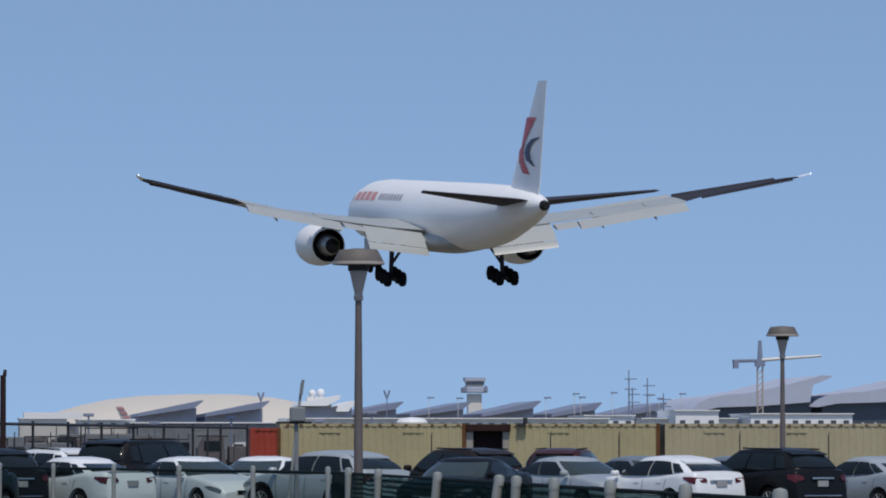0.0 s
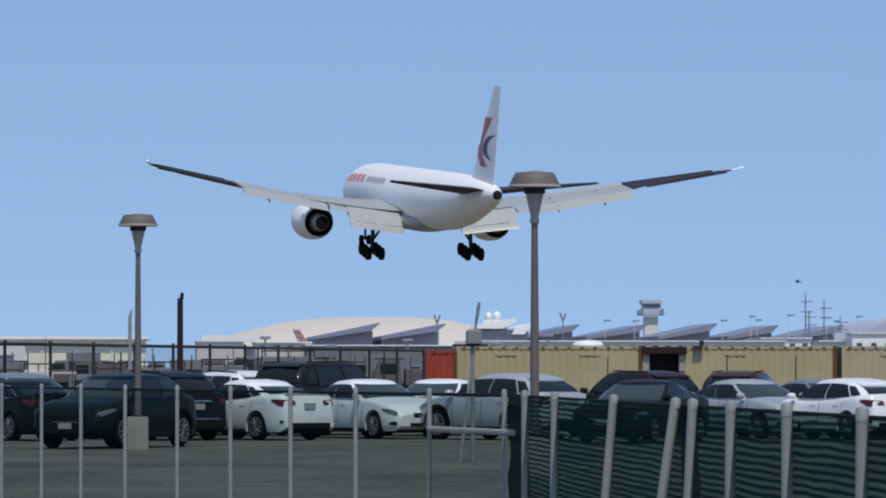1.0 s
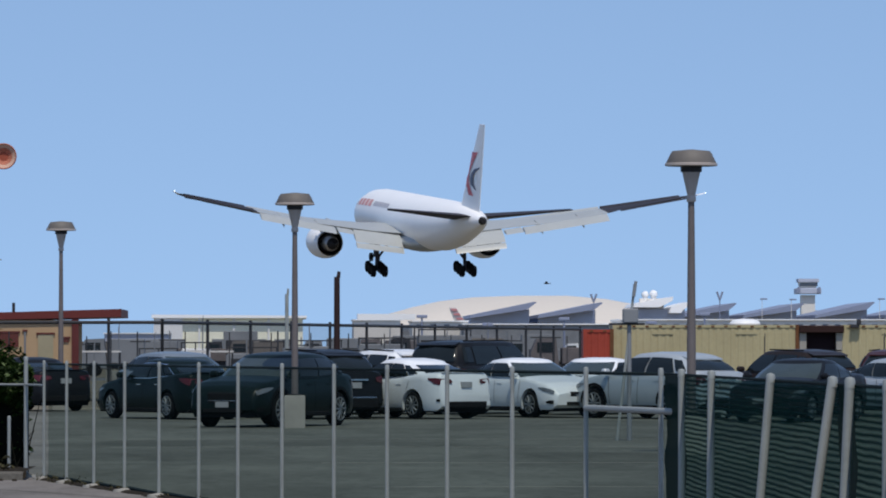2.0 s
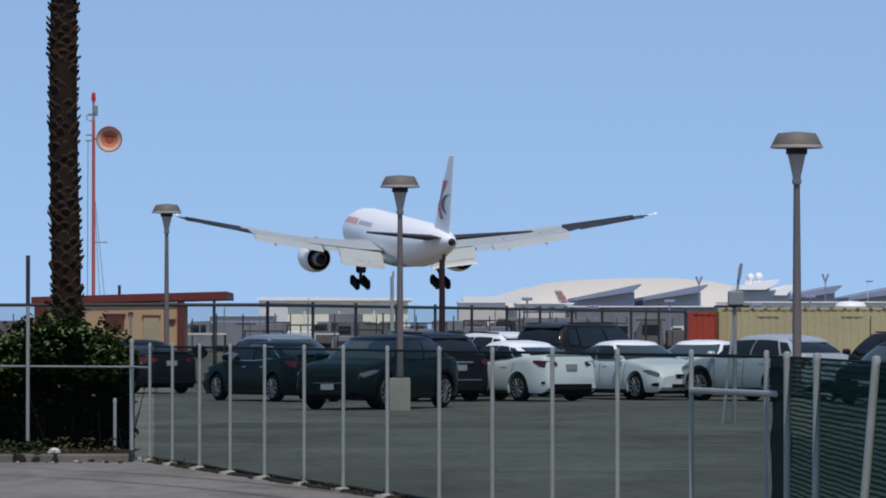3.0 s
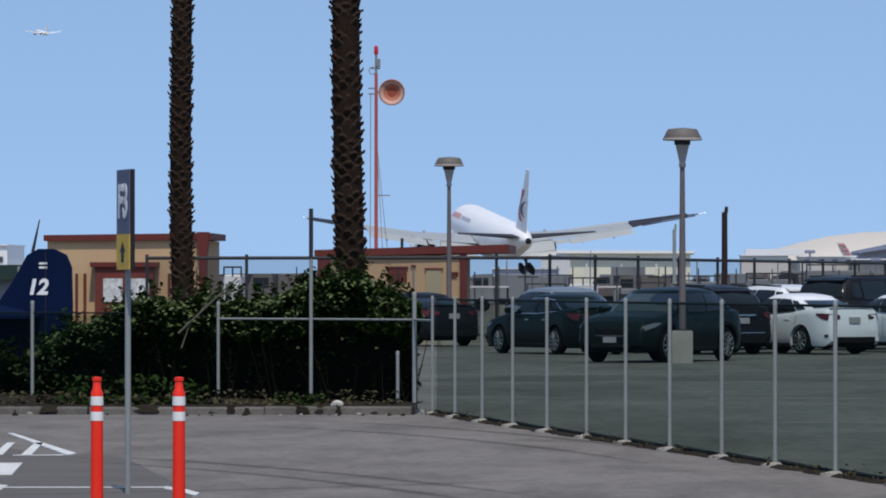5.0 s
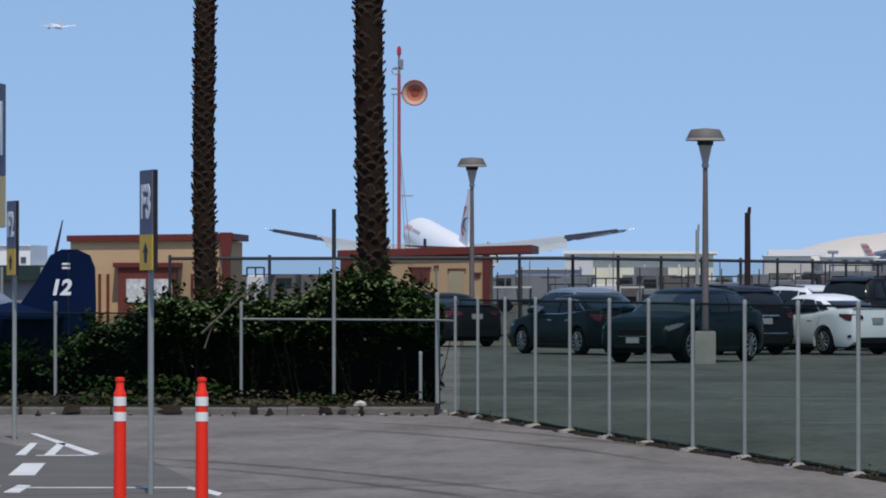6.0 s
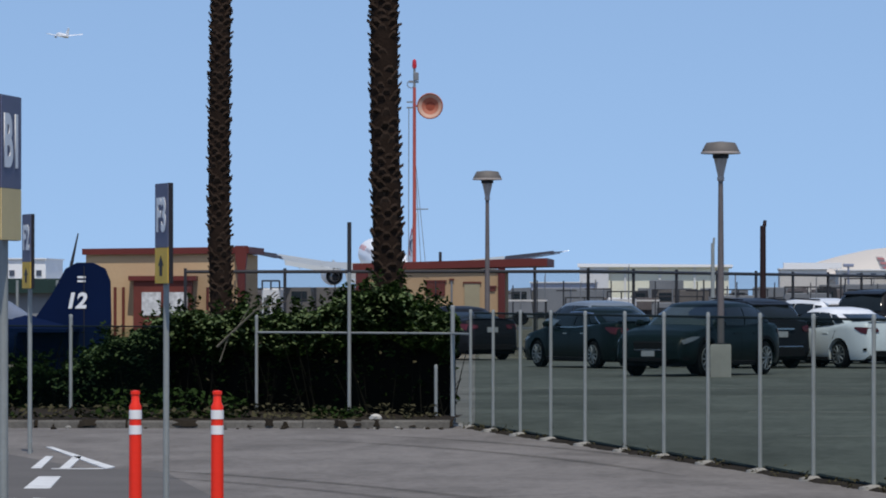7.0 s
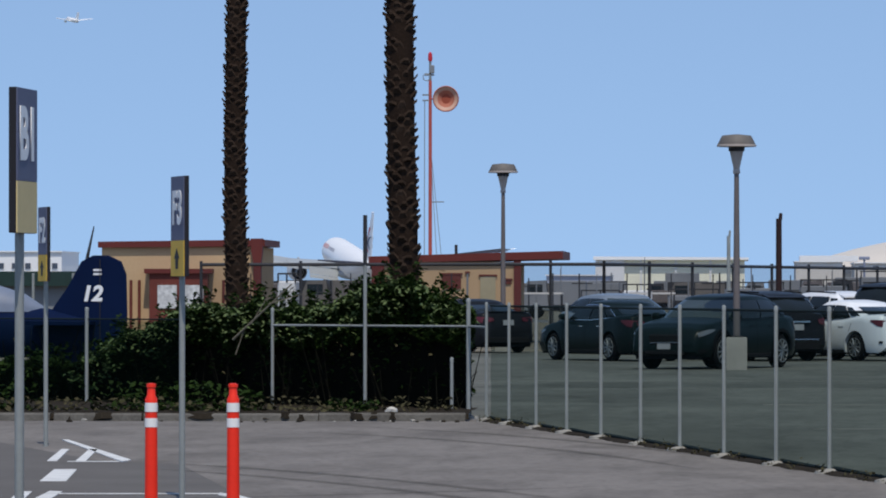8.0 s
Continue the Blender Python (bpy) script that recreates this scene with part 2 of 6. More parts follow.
def lettering(text, size, depth, material, parent, at, bold=0.0, shear=0.0, name="lettering"):
    cu = bpy.data.curves.new(name, "FONT")
    cu.body, cu.size, cu.extrude, cu.align_x, cu.align_y = text, size, depth, "CENTER", "CENTER"
    cu.offset, cu.shear = bold, shear
    tmp = bpy.data.objects.new(name, cu)
    scene.collection.objects.link(tmp)
    bpy.context.view_layer.update()
    me = bpy.data.meshes.new_from_object(tmp.evaluated_get(bpy.context.evaluated_depsgraph_get()))
    bpy.data.objects.remove(tmp)
    bpy.data.curves.remove(cu)
    me.materials.clear()
    me.materials.append(material)
    ob = new(name, me)
    ob.parent, ob.matrix_basis = parent, at
    return ob


# ---------------------------------------------------------------- ground
def sheet(name, outline, z, material, label, category, depth=0.3):
    ob = new(name, finish(name, slab(outline, z - depth, z), material))
    return tagged(ob, label, category, kind="structure")


ground = sheet("ground", [(-2500, -300), (2500, -300), (2500, 4600), (-2500, 4600)], -0.03, EARTH, "dry pale earth reaching to the horizon", "ground")
# the near drive, and the rental lot behind the fence
sheet("pavement", [(-30, -20), (2.8, -20), (2.8, 36.9), (-3.33, 65.5), (-3.5, 66.4), (-10.2, 72.2), (-30, 90)], 0.004, ASPHALT, "worn grey asphalt drive with dark tyre marks", "asphalt")
sheet("parking_lot", [(2.81, -20), (45, -20), (45, 189), (6.5, 180), (-5, 139.5), (-16, 139.5), (-16, 69), (-3.32, 65.5), (2.81, 36.95)], 0.0, ASPHALT_LOT, "dark patched asphalt of a rental car lot", "asphalt")

sheet("asphalt_patch", [(-30, 8), (-1.3, 8), (-2.7, 31), (-3.94, 40.7), (-5.2, 47.9), (-6.2, 49.2), (-8.0, 55.1), (-14, 60), (-30, 62)], 0.008, ASPHALT_NEW, "darker newer asphalt of the parking bays", "asphalt", depth=0.006)

# runway, a low embankment far out along the line of flight
HEAD = radians(11.8)
ALONG, LEFTWARD = Vector((-math.sin(HEAD), math.cos(HEAD), 0)), Vector((-math.cos(HEAD), -math.sin(HEAD), 0))
LINE0 = Vector((45.99, 475.93, 0))


def runway():
    bm = bmesh.new()
    rings = []
    for s, h in ((330, -0.02), (400, 0.15), (2600, 0.15), (2700, -0.02)):
        c = LINE0 + ALONG * s
        rings.append([c + LEFTWARD * w + Vector((0, 0, z)) for w, z in ((60, -0.1), (34, h), (-34, h), (-60, -0.1))])
    loft(bm, rings)
    tagged(new("runway", finish("runway", bm, RUNWAY)), "pale concrete runway on a low bank", "runway", kind="structure")


runway()


# ---------------------------------------------------------------- the landing airliner
def wing_section(y, le, te, z, t, sweep_z=0.0):
    c = le - te
    pts = [(0, 0), (0.03, 0.32), (0.12, 0.62), (0.35, 0.72), (0.65, 0.46), (1, 0.03), (1, -0.03), (0.65, -0.25), (0.35, -0.42), (0.12, -0.38), (0.03, -0.2)]
    return [(le - c * u, y, z + v * t + sweep_z * u) for u, v in pts]


def surface(sections):
    return loft(bmesh.new(), [wing_section(*s) for s in sections])


def flap(y0, y1, x0, x1, z0, z1, chord, drop, thick=0.16):
    """A flap panel behind the wing's trailing edge, turned down."""
    rings = []
    for y, x, z in ((y0, x0, z0), (y1, x1, z1)):
        dx, dz = -math.cos(drop) * chord, -math.sin(drop) * chord
        nx, nz = math.sin(drop) * thick, -math.cos(drop) * thick
        rings.append([(x, y, z), (x + dx * 0.5 - nx * 0.7, y, z + dz * 0.5 - nz * 0.7), (x + dx, y, z + dz), (x + dx * 0.5 + nx, y, z + dz * 0.5 + nz), (x + nx * 1.4, y, z + nz * 1.4)])
    return loft(bmesh.new(), rings)


def wheel_mesh(r, w, n=18):
    return lathe([(r * 0.55, -w / 2), (r * 0.86, -w / 2), (r, -w * 0.3), (r, w * 0.3), (r * 0.86, w / 2), (r * 0.55, w / 2)], n, "y")


def build_airliner():
    air = thing("airliner", "white wide-body twin-jet freighter landing with flaps and wheels down", "aircraft")
    n = 36
    prof = [(31.8, 0.06, 4.72), (31.4, 0.6, 4.76), (30.4, 1.25, 4.86), (28.6, 2.02, 5.03), (26.2, 2.62, 5.22), (23, 3.0, 5.38), (19.5, 3.1, 5.45), (5, 3.1, 5.45), (-8, 3.1, 5.45),
            (-13, 3.0, 5.55), (-18, 2.66, 5.85), (-22, 2.22, 6.22), (-26, 1.66, 6.52), (-29, 1.12, 6.72), (-31.2, 0.48, 6.85)]
    prof = [(x, r * 1.01, z + 0.04) for x, r, z in prof]
    part("fuselage", loft(bmesh.new(), [[(x, r * math.cos(a), z + r * math.sin(a)) for a in (2 * math.pi * i / n for i in range(n))] for x, r, z in prof]), AIR_WHITE, air)
    part("tail_cone", lathe([(0.48, 0), (0.42, -0.4), (0.3, -0.7)], 20, "x"), ENGINE_BLACK, air, "dark exhaust at the tail end", pose(-31.2, 0, 6.89))
    belly = [[(x, w * math.cos(a), 3.15 + h * math.sin(a)) for a in (2 * math.pi * i / 24 for i in range(24))] for x, w, h in ((13.5, 0.6, 0.4), (11, 2.6, 0.95), (7, 3.3, 1.25), (-3, 3.3, 1.25), (-7, 2.7, 0.95), (-10, 0.7, 0.4))]
    part("belly_fairing", loft(bmesh.new(), belly), AIR_GREY, air, "light grey belly fairing")
    for s in (1, -1):
        part("wing", surface([(s * 2.6, 11.8, -2.6, 4.1, 1.25), (s * 6.5, 9.1, -3.0, 4.4, 1.0), (s * 10.2, 6.6, -3.6, 4.88, 0.78), (s * 16, 2.7, -5.3, 5.68, 0.6), (s * 21.5, -1.0, -7.05, 6.8, 0.46)]), AIR_GREY, air, "light grey upswept wing")
        # outer wing, aileron and outer slat: underside shade painted in
        part("outer_wing", surface([(s * 21.5, -1.0, -7.05, 6.8, 0.46), (s * 23.0, -2.0, -7.5, 7.06, 0.42, 0.2), (s * 27.5, -5.0, -8.8, 7.96, 0.33, 0.3), (s * 30.6, -7.1, -9.8, 8.70, 0.22, 0.25), (s * 31.6, -8.7, -10.5, 8.96, 0.14, 0.15)]), AIR_SHADE_AND_GEAR, air, "outer wing with the underside's shade in its colour")
        part("wing_tip", surface([(s * 31.6, -8.7, -10.5, 8.96, 0.14, 0.15), (s * 32.4, -10.4, -11.4, 9.4, 0.08)]), AIR_WHITE, air, "pale raked wing tip")
        part("inboard_flap", flap(s * 3.2, s * 9.2, -2.35, -3.25, 3.95, 4.7, 2.6, radians(35), 0.22), AIR_GREY, air)
        part("inboard_slotted_flap", flap(s * 3.2, s * 9.2, -4.5, -5.4, 2.42, 3.16, 0.95, radians(44), 0.12), AIR_GREY, air)
        part("flaperon", flap(s * 9.4, s * 11.4, -3.6, -4.0, 4.6, 4.95, 1.7, radians(18)), AIR_GREY, air)
        part("outboard_flap", flap(s * 11.6, s * 21.3, -4.2, -6.95, 4.95, 6.72, 1.75, radians(27), 0.14), AIR_GREY, air)
        part("aileron", flap(s * 22.9, s * 31.0, -7.4, -9.75, 7.22, 8.90, 0.75, radians(8), 0.10), AIR_SHADE_AND_GEAR, air, "aileron near the wing tip, shade put into its colour")
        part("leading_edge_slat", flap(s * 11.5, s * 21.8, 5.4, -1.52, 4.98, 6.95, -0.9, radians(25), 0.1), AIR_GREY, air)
        part("leading_edge_slat", flap(s * 22.0, s * 30.4, -1.66, -7.3, 6.99, 8.6, -0.9, radians(25), 0.1), AIR_SHADE_AND_GEAR, air, "drooped outer slat coloured dark for shade")
        for y in (13.6, 18.4):
            x, z = -3.0 - max(0, y - 10) * 0.27, 3.75 + (y - 6) * 0.165
            part("flap_track_fairing", loft(bmesh.new(), [[(x + dx, s * y + 0.22 * w * math.cos(a), z + dz + 0.3 * w * math.sin(a)) for a in (0.7 * i for i in range(9))] for dx, w, dz in ((2.2, 0.15, 0.75), (0.6, 0.9, 0.35), (-1.4, 0.8, -0.25), (-2.3, 0.12, -0.75))]), AIR_GREY, air)
        # dark colour imitates the tailplane's shaded underside
        part("tailplane", surface([(s * 0.7, -22.6, -29.2, 6.75, 0.7, 0.55), (s * 10.75, -29.1, -31.3, 8.05, 0.22, 0.15)]), AIR_SHADE_AND_GEAR, air, "tailplane coloured dark for its shaded underside")
        # engine
        eng = part("engine", lathe([(1.58, 5.6), (1.86, 5.2), (2.0, 4.2), (2.02, 2.6), (1.9, 1.0), (1.62, -0.4), (1.56, -0.42), (1.5, 0.6), (0.98, 0.7)], 32, "x", cap=False), AIR_WHITE, air, "large white engine nacelle", pose(6.6, s * 9.95, 2.5))
        part("intake", lathe([(1.58, 5.6), (1.48, 5.3), (1.5, 3.9), (0.1, 3.85)], 28, "x", cap=False), ENGINE_BLACK, eng)
        part("fan_duct", lathe([(1.5, 0.6), (1.55, -0.35), (1.48, -0.3), (1.4, 0.55), (0.95, 0.58)], 28, "x", cap=False), ENGINE_BLACK, eng, "dark ring of the fan duct")
        part("core_cowl", lathe([(1.08, 0.6), (1.02, -0.6), (0.86, -1.5), (0.74, -2.0)], 24, "x"), AIR_METAL, eng, "bare metal core cowl")
        part("exhaust", lathe([(0.72, -2.0), (0.66, -2.06), (0.3, -2.9), (0.05, -3.5)], 20, "x"), ENGINE_BLACK, eng)
        part("pylon", loft(bmesh.new(), [[(x, 0.16, z), (x, -0.16, z), (x - 1.0, -0.16, z + 1.0), (x - 1.0, 0.16, z + 1.0)] for x, z in ((2.6, 1.95), (-4.6, 1.45))]), AIR_GREY, eng)
        # main gear: six wheels on a tilted bogie
        gear = part("main_gear", tube((0, s * 5.3, 3.9), (0, s * 5.5, -0.3), 0.26, 0.2), AIR_SHADE_AND_GEAR, air, "main gear leg with six wheels")
        part("brace", tube((0.2, s * 3.6, 3.4), (0, s * 5.45, 0.8), 0.14), AIR_SHADE_AND_GEAR, gear)
        part("bogie_beam", tube((1.6, s * 5.5, -0.07), (-1.6, s * 5.5, -0.53), 0.17), AIR_SHADE_AND_GEAR, gear)
        part("gear_door", box(-0.9, s * 6.0 - 0.04, 2.2, 1.1, s * 6.0 + 0.04, 4.0), AIR_GREY, gear)
        for x in (1.47, 0, -1.47):
            for dy in (-0.72, 0.72):
                part("wheel", wheel_mesh(0.7, 0.55), TYRE, gear, "", pose(x, s * 5.5 + dy, -0.3 + x * 0.145))
    nose = part("nose_gear", tube((25.9, 0, 3.2), (26.1, 0, -0.2), 0.16, 0.12), AIR_SHADE_AND_GEAR, air)
    for dy in (-0.42, 0.42):
        part("wheel", wheel_mesh(0.55, 0.4), TYRE, nose, "", pose(26.1, dy, -0.2))
    part("gear_door", box(24.0, -0.9, 1.5, 26.6, -0.84, 2.7), AIR_GREY, nose)
    part("gear_door", box(24.0, 0.84, 1.5, 26.6, 0.9, 2.7), AIR_GREY, nose)
    # fin: sections run upwards
    fin = [(7.5, -19.2, -29.5, 0.62), (8.6, -21.6, -29.8, 0.55), (17.95, -29.5, -31.9, 0.18)]
    shape = [(0, 0), (0.04, 0.5), (0.3, 1), (0.7, 0.65), (1, 0.08), (1, -0.08), (0.7, -0.65), (0.3, -1), (0.04, -0.5)]
    fin_ob = part("fin", loft(bmesh.new(), [[(le - (le - te) * u, v * t, z) for u, v in shape] for z, le, te, t in fin]), AIR_WHITE, air)
    def fin_y(x, z):
        """Half thickness of the fin at a place on its side."""
        (z0, l0, t0, h0), (z1, l1, t1, h1) = fin[1:]
        k = (z - z0) / (z1 - z0)
        le, te, h = l0 + (l1 - l0) * k, t0 + (t1 - t0) * k, h0 + (h1 - h0) * k
        u = max(0, min(1, (le - x) / (le - te)))
        return h * float(np.interp(u, (0, 0.04, 0.3, 0.7, 1), (0, 0.5, 1, 0.65, 0.08))) + 0.07

    red_out = [(-26.1, 14.7), (-25.3, 13.5), (-24.6, 12.3), (-24.5, 11.6), (-24.9, 10.7), (-26.2, 9.7)]
    red_in = [(-29.6, 14.7), (-27.9, 13.5), (-26.5, 12.3), (-26.2, 11.6), (-26.5, 10.7), (-28.0, 9.6)]
    navy_out = [(-30.2, 12.95), (-28.4, 12.75), (-27.2, 12.2), (-26.7, 11.5), (-27.1, 10.9), (-28.9, 10.3)]
    navy_in = [(-30.3, 12.9), (-29.0, 12.5), (-28.2, 12.0), (-27.9, 11.5), (-28.2, 11.0), (-29.1, 10.35)]
    for s in (1, -1):
        for name, material, outer, inner, lift_y in (("red_mark", LIVERY_RED, red_out, red_in, 0.0), ("navy_mark", LIVERY_BLUE, navy_out, navy_in, 0.02)):
            rows = [[(x, s * (fin_y(x, z) + lift_y), z) for x, z in (a, ((a[0] + b[0]) / 2, (a[1] + b[1]) / 2), b)] for a, b in zip(outer, inner)]
            part(name, loft(bmesh.new(), rows, cap=False, closed=False), material, fin_ob)
    # writing that cannot be read: rows of bars along both sides of the nose
    for s in (1, -1):
        spans = [(25.0, 24.2, LIVERY_GREY, 0.7)] + [(23.0 - 2.0 * i, 21.5 - 2.0 * i, LIVERY_ROSE, 0.95) for i in range(4)] + [(14.2 - 1.05 * i, 13.45 - 1.05 * i, LIVERY_GREY, 0.65) for i in range(8)]
        for x0, x1, material, h in spans:
            rad = [float(np.interp(-x, [-q[0] for q in prof], [q[1] for q in prof])) + 0.03 for x in (x0, x1)]
            mid = [float(np.interp(-x, [-q[0] for q in prof], [q[2] for q in prof])) for x in (x0, x1)]
            rows = [[(x, s * r * math.cos(a), c + r * math.sin(a)) for x, r, c in zip((x0, x1), rad, mid)] for a in (0.52 - h / 6.4, 0.52, 0.52 + h / 6.4)]
            part("livery_bar", loft(bmesh.new(), rows, cap=False, closed=False), material, air)
    for s in (1, -1):
        part("tip_light", lathe([(0.03, -0.1), (0.06, 0), (0.03, 0.1)], 8, "x"), mat("position_light", (0.9, 0.95, 1.0), glow=2.0), air, "", pose(-11.4, s * 32.35, 9.45))
    return air


airliner = build_airliner()


def build_far_jet():
    jet = thing("distant_airliner", "small white airliner climbing far off in the sky", "aircraft")
    part("fuselage", lathe([(0.1, 16), (1.2, 14.5), (1.9, 11), (1.9, -8), (0.9, -14), (0.2, -17)], 14, "x"), WHITE, jet)
    for s in (1, -1):
        part("wing", surface([(s * 1.2, 4, -3, -0.8, 0.7), (s * 17, -4.5, -6.4, 1.6, 0.5)]), WHITE, jet)
        part("tailplane", surface([(s * 0.6, -11.5, -15, 0.6, 0.4), (s * 6, -15, -16.6, 1.2, 0.15)]), AIR_WHITE, jet)
        part("engine", lathe([(0.8, 4.5), (1.0, 3), (0.7, 0.8)], 12, "x"), AIR_GREY, jet, "", pose(0, s * 5.5, -1.7))
    part("fin", prism([(-8.5, 1.4), (-13.6, 7.6), (-16.8, 7.6), (-15.4, 1.2)], -0.4, 0.4), AIR_WHITE, jet)
    return jet


far_jet = build_far_jet()



def build_bird():
    b = thing("bird", "small dark bird in level flight", "bird")
    k = 0.32
    part("body", lathe([(r * k, h * k) for r, h in ((0.008, 0.2), (0.03, 0.16), (0.055, 0.05), (0.05, -0.08), (0.02, -0.2), (0.03, -0.3))], 10, "x"), BIRD, b)
    for s in (1, -1):
        part("wing", loft(bmesh.new(), [[(x * k, s * y * k, z * k) for x in (f, r) for z in (h, h - 0.015)] for f, r, y, h in ((0.1, -0.08, 0.04, 0.03), (0.08, -0.06, 0.25, 0.14), (-0.02, -0.08, 0.46, 0.12))]), BIRD, b)
    return b


bird = build_bird()


# ---------------------------------------------------------------- front fence of the lot
def line(a, b, step):
    a, b = Vector(a), Vector(b)
    n = max(1, round((b - a).length / step))
    return [a.lerp(b, i / n) for i in range(n + 1)]


def fence_post(parent, p, h=1.5, r=0.019, lean=0.0, footing=True):
    top = (p[0] + math.sin(lean) * h, p[1], h)
    ob = part("post", tube((p[0], p[1], -0.05), top, r, n=12), GALV, parent)
    part("cap", lathe([(r * 1.08, -0.04), (r * 1.08, 0.0), (r * 0.9, 0.012), (0.004, 0.018)], 12), GALV, ob, "", pose(*top))
    if footing:
        part("footing", lathe([(0.15, -0.05), (0.13, 0.03), (0.03, 0.05)], 10), CONCRETE, ob, "", pose(p[0], p[1], 0))
    return ob


def sagging_net(parent, name, a, b, z0, z1, material, wave=0.02, seed=1):
    """A hung net between two posts, with gentle folds."""
    bm = bmesh.new()
    a, b = Vector(a), Vector(b)
    side = Vector((a.y - b.y, b.x - a.x, 0)).normalized()
    nx, nz = 12, 22
    rows = []
    for k in range(nz + 1):
        v = k / nz
        row = []
        for i in range(nx + 1):
            u = i / nx
            p = a.lerp(b, u)
            q = noise.noise(Vector((p.x * 0.6 + seed, p.y * 0.5, v * 9)))
            sag = math.sin(u * math.pi) * 0.012 * (v > 0.9)
            row.append((p.x + side.x * wave * q, p.y + side.y * wave * q, z0 + (z1 - z0) * v - sag * v + wave * 0.3 * q))
        rows.append(row)
    loft(bm, rows, cap=False, closed=False)
    return part(name, bm, material, parent)


lot_fence = thing("lot_fence", "galvanised post fence hung with dark see-through netting", "fence")
POST_Y = (64.29, 62.64, 60.76, 58.78, 56.7, 54.48, 52.45, 50.34, 48.06, 45.93, 43.74, 41.59, 39.39, 37.38)
POSTS = [Vector((-3.08 + 0.217 * (64.3 - y), y, 0)) for y in POST_Y]
for q in POSTS:
    fence_post(lot_fence, q)
for a, b in zip(POSTS, POSTS[1:]):
    sagging_net(lot_fence, "net_panel", a + Vector((0.05, 0.05, 0)), b + Vector((0.05, 0.05, 0)), 0.03, 1.47, NET_LOT, 0.01)
    part("hem_wire", tube((a.x + 0.05, a.y + 0.05, 1.47), (b.x + 0.05, b.y + 0.05, 1.47), 0.013, n=6), HEM, lot_fence)
    part("bottom_hem", tube((a.x + 0.05, a.y + 0.05, 0.05), (b.x + 0.05, b.y + 0.05, 0.03), 0.022, n=6), HEM, lot_fence)
part("brace_rail", tube((POSTS[-2].x, POSTS[-2].y, 1.2), (POSTS[-1].x + 0.3, POSTS[-1].y - 1.9, 1.2), 0.024), GALV, lot_fence, "galvanised brace rail")

green_fence = thing("netted_fence", "steel post fence hung with sagging green windscreen netting", "fence")
GREEN = [(35.4, 0), (32.9, 0.01), (28.86, 0.09), (25.57, 0.15), (24.78, 0.05), (23.2, 0.01), (21.2, 0), (19.0, 0.01), (16.8, 0), (14.6, 0), (12.4, 0)]
for y, lean in GREEN:
    fence_post(green_fence, (2.76 - 1.5 * math.sin(lean), y, 0), 1.5, 0.025, lean, False)
for i, ((y0, _), (y1, _)) in enumerate(zip([(37.3, 0)] + GREEN, GREEN)):
    fold = i in (0, 4)
    sagging_net(green_fence, "net_panel", (2.79, y0, 0), (2.79, y1, 0), 0.05, 1.48, NET_FOLD if fold else NET_GREEN, 0.02)
    part("hem_wire", tube((2.79, y0, 1.475), (2.79, y1, 1.475), 0.009, n=6), HEM, green_fence)


# ---------------------------------------------------------------- hedge side
hedge_fence = thing("hedge_fence", "low pipe fence overgrown by a hedge", "fence")
H0, H1 = Vector((-3.38, 65.7, 0)), Vector((-10.6, 71.6, 0))
HD = (H1 - H0).normalized()
fence_post(hedge_fence, H0, 1.55, 0.028)
fence_post(hedge_fence, (-3.6, 65.75, 0), 0.78, 0.022)
fence_post(hedge_fence, (-6.12, 67.75, 0), 1.42, 0.022)
fence_post(hedge_fence, (-8.9, 69.9, 0), 1.42, 0.026)
part("rail", tube((-3.38, 65.7, 1.2), (-6.12, 67.75, 1.2), 0.015), GALV, hedge_fence)
part("rail", tube((-3.38, 65.7, 1.2), (POSTS[0].x, POSTS[0].y, 1.2), 0.015), GALV, hedge_fence)
for a, b in (((-7.45, 68.85, 0), (-8.9, 69.9, 0)), ((-8.9, 69.9, 0), (-11.6, 72.2, 0)), ((-11.6, 72.2, 0), (-14.5, 74.6, 0))):
    part("wire", tube((*a[:2], 1.27), (*b[:2], 1.27), 0.011, n=6), HEM, hedge_fence, "dark top wire")
    sagging_net(hedge_fence, "net_panel", a, b, 0.03, 1.26, NET_LOT, 0.012)
tall = thing("slim_pole", "tall slim steel pole, dark at its top", "pole")
part("pole", tube((-4.79, 66.6, -0.05), (-4.79, 66.6, 2.0), 0.024), GALV, tall)
part("sleeve", tube((-4.79, 66.6, 2.0), (-4.79, 66.6, 2.66), 0.028), DARK_STEEL, tall, "dark painted sleeve")


def curb():
    """A straight concrete edging across the end of the drive, cracked and shifted here and there."""
    k = thing("curb", "weathered concrete edging littered with soil", "curb", kind="structure")
    rnd = random.Random(17)
    x = -3.35
    while x > -14:
        ln = rnd.uniform(1.1, 2.6)
        y0, h = 64.15 + rnd.uniform(-0.04, 0.04), 0.10 + rnd.uniform(-0.015, 0.01)
        rings = [[(q, y0 + d, z) for d, z in ((0.0, -0.03), (0.015, h - 0.025), (0.05, h), (0.20, h), (0.20, -0.03))] for q in (x - ln + 0.02, x)]
        part("curb_stone", loft(bmesh.new(), rings), KERB, k, "", pose(0, 0, 0, 0, 0, rnd.uniform(-0.02, 0.02)))
        x -= ln


curb()


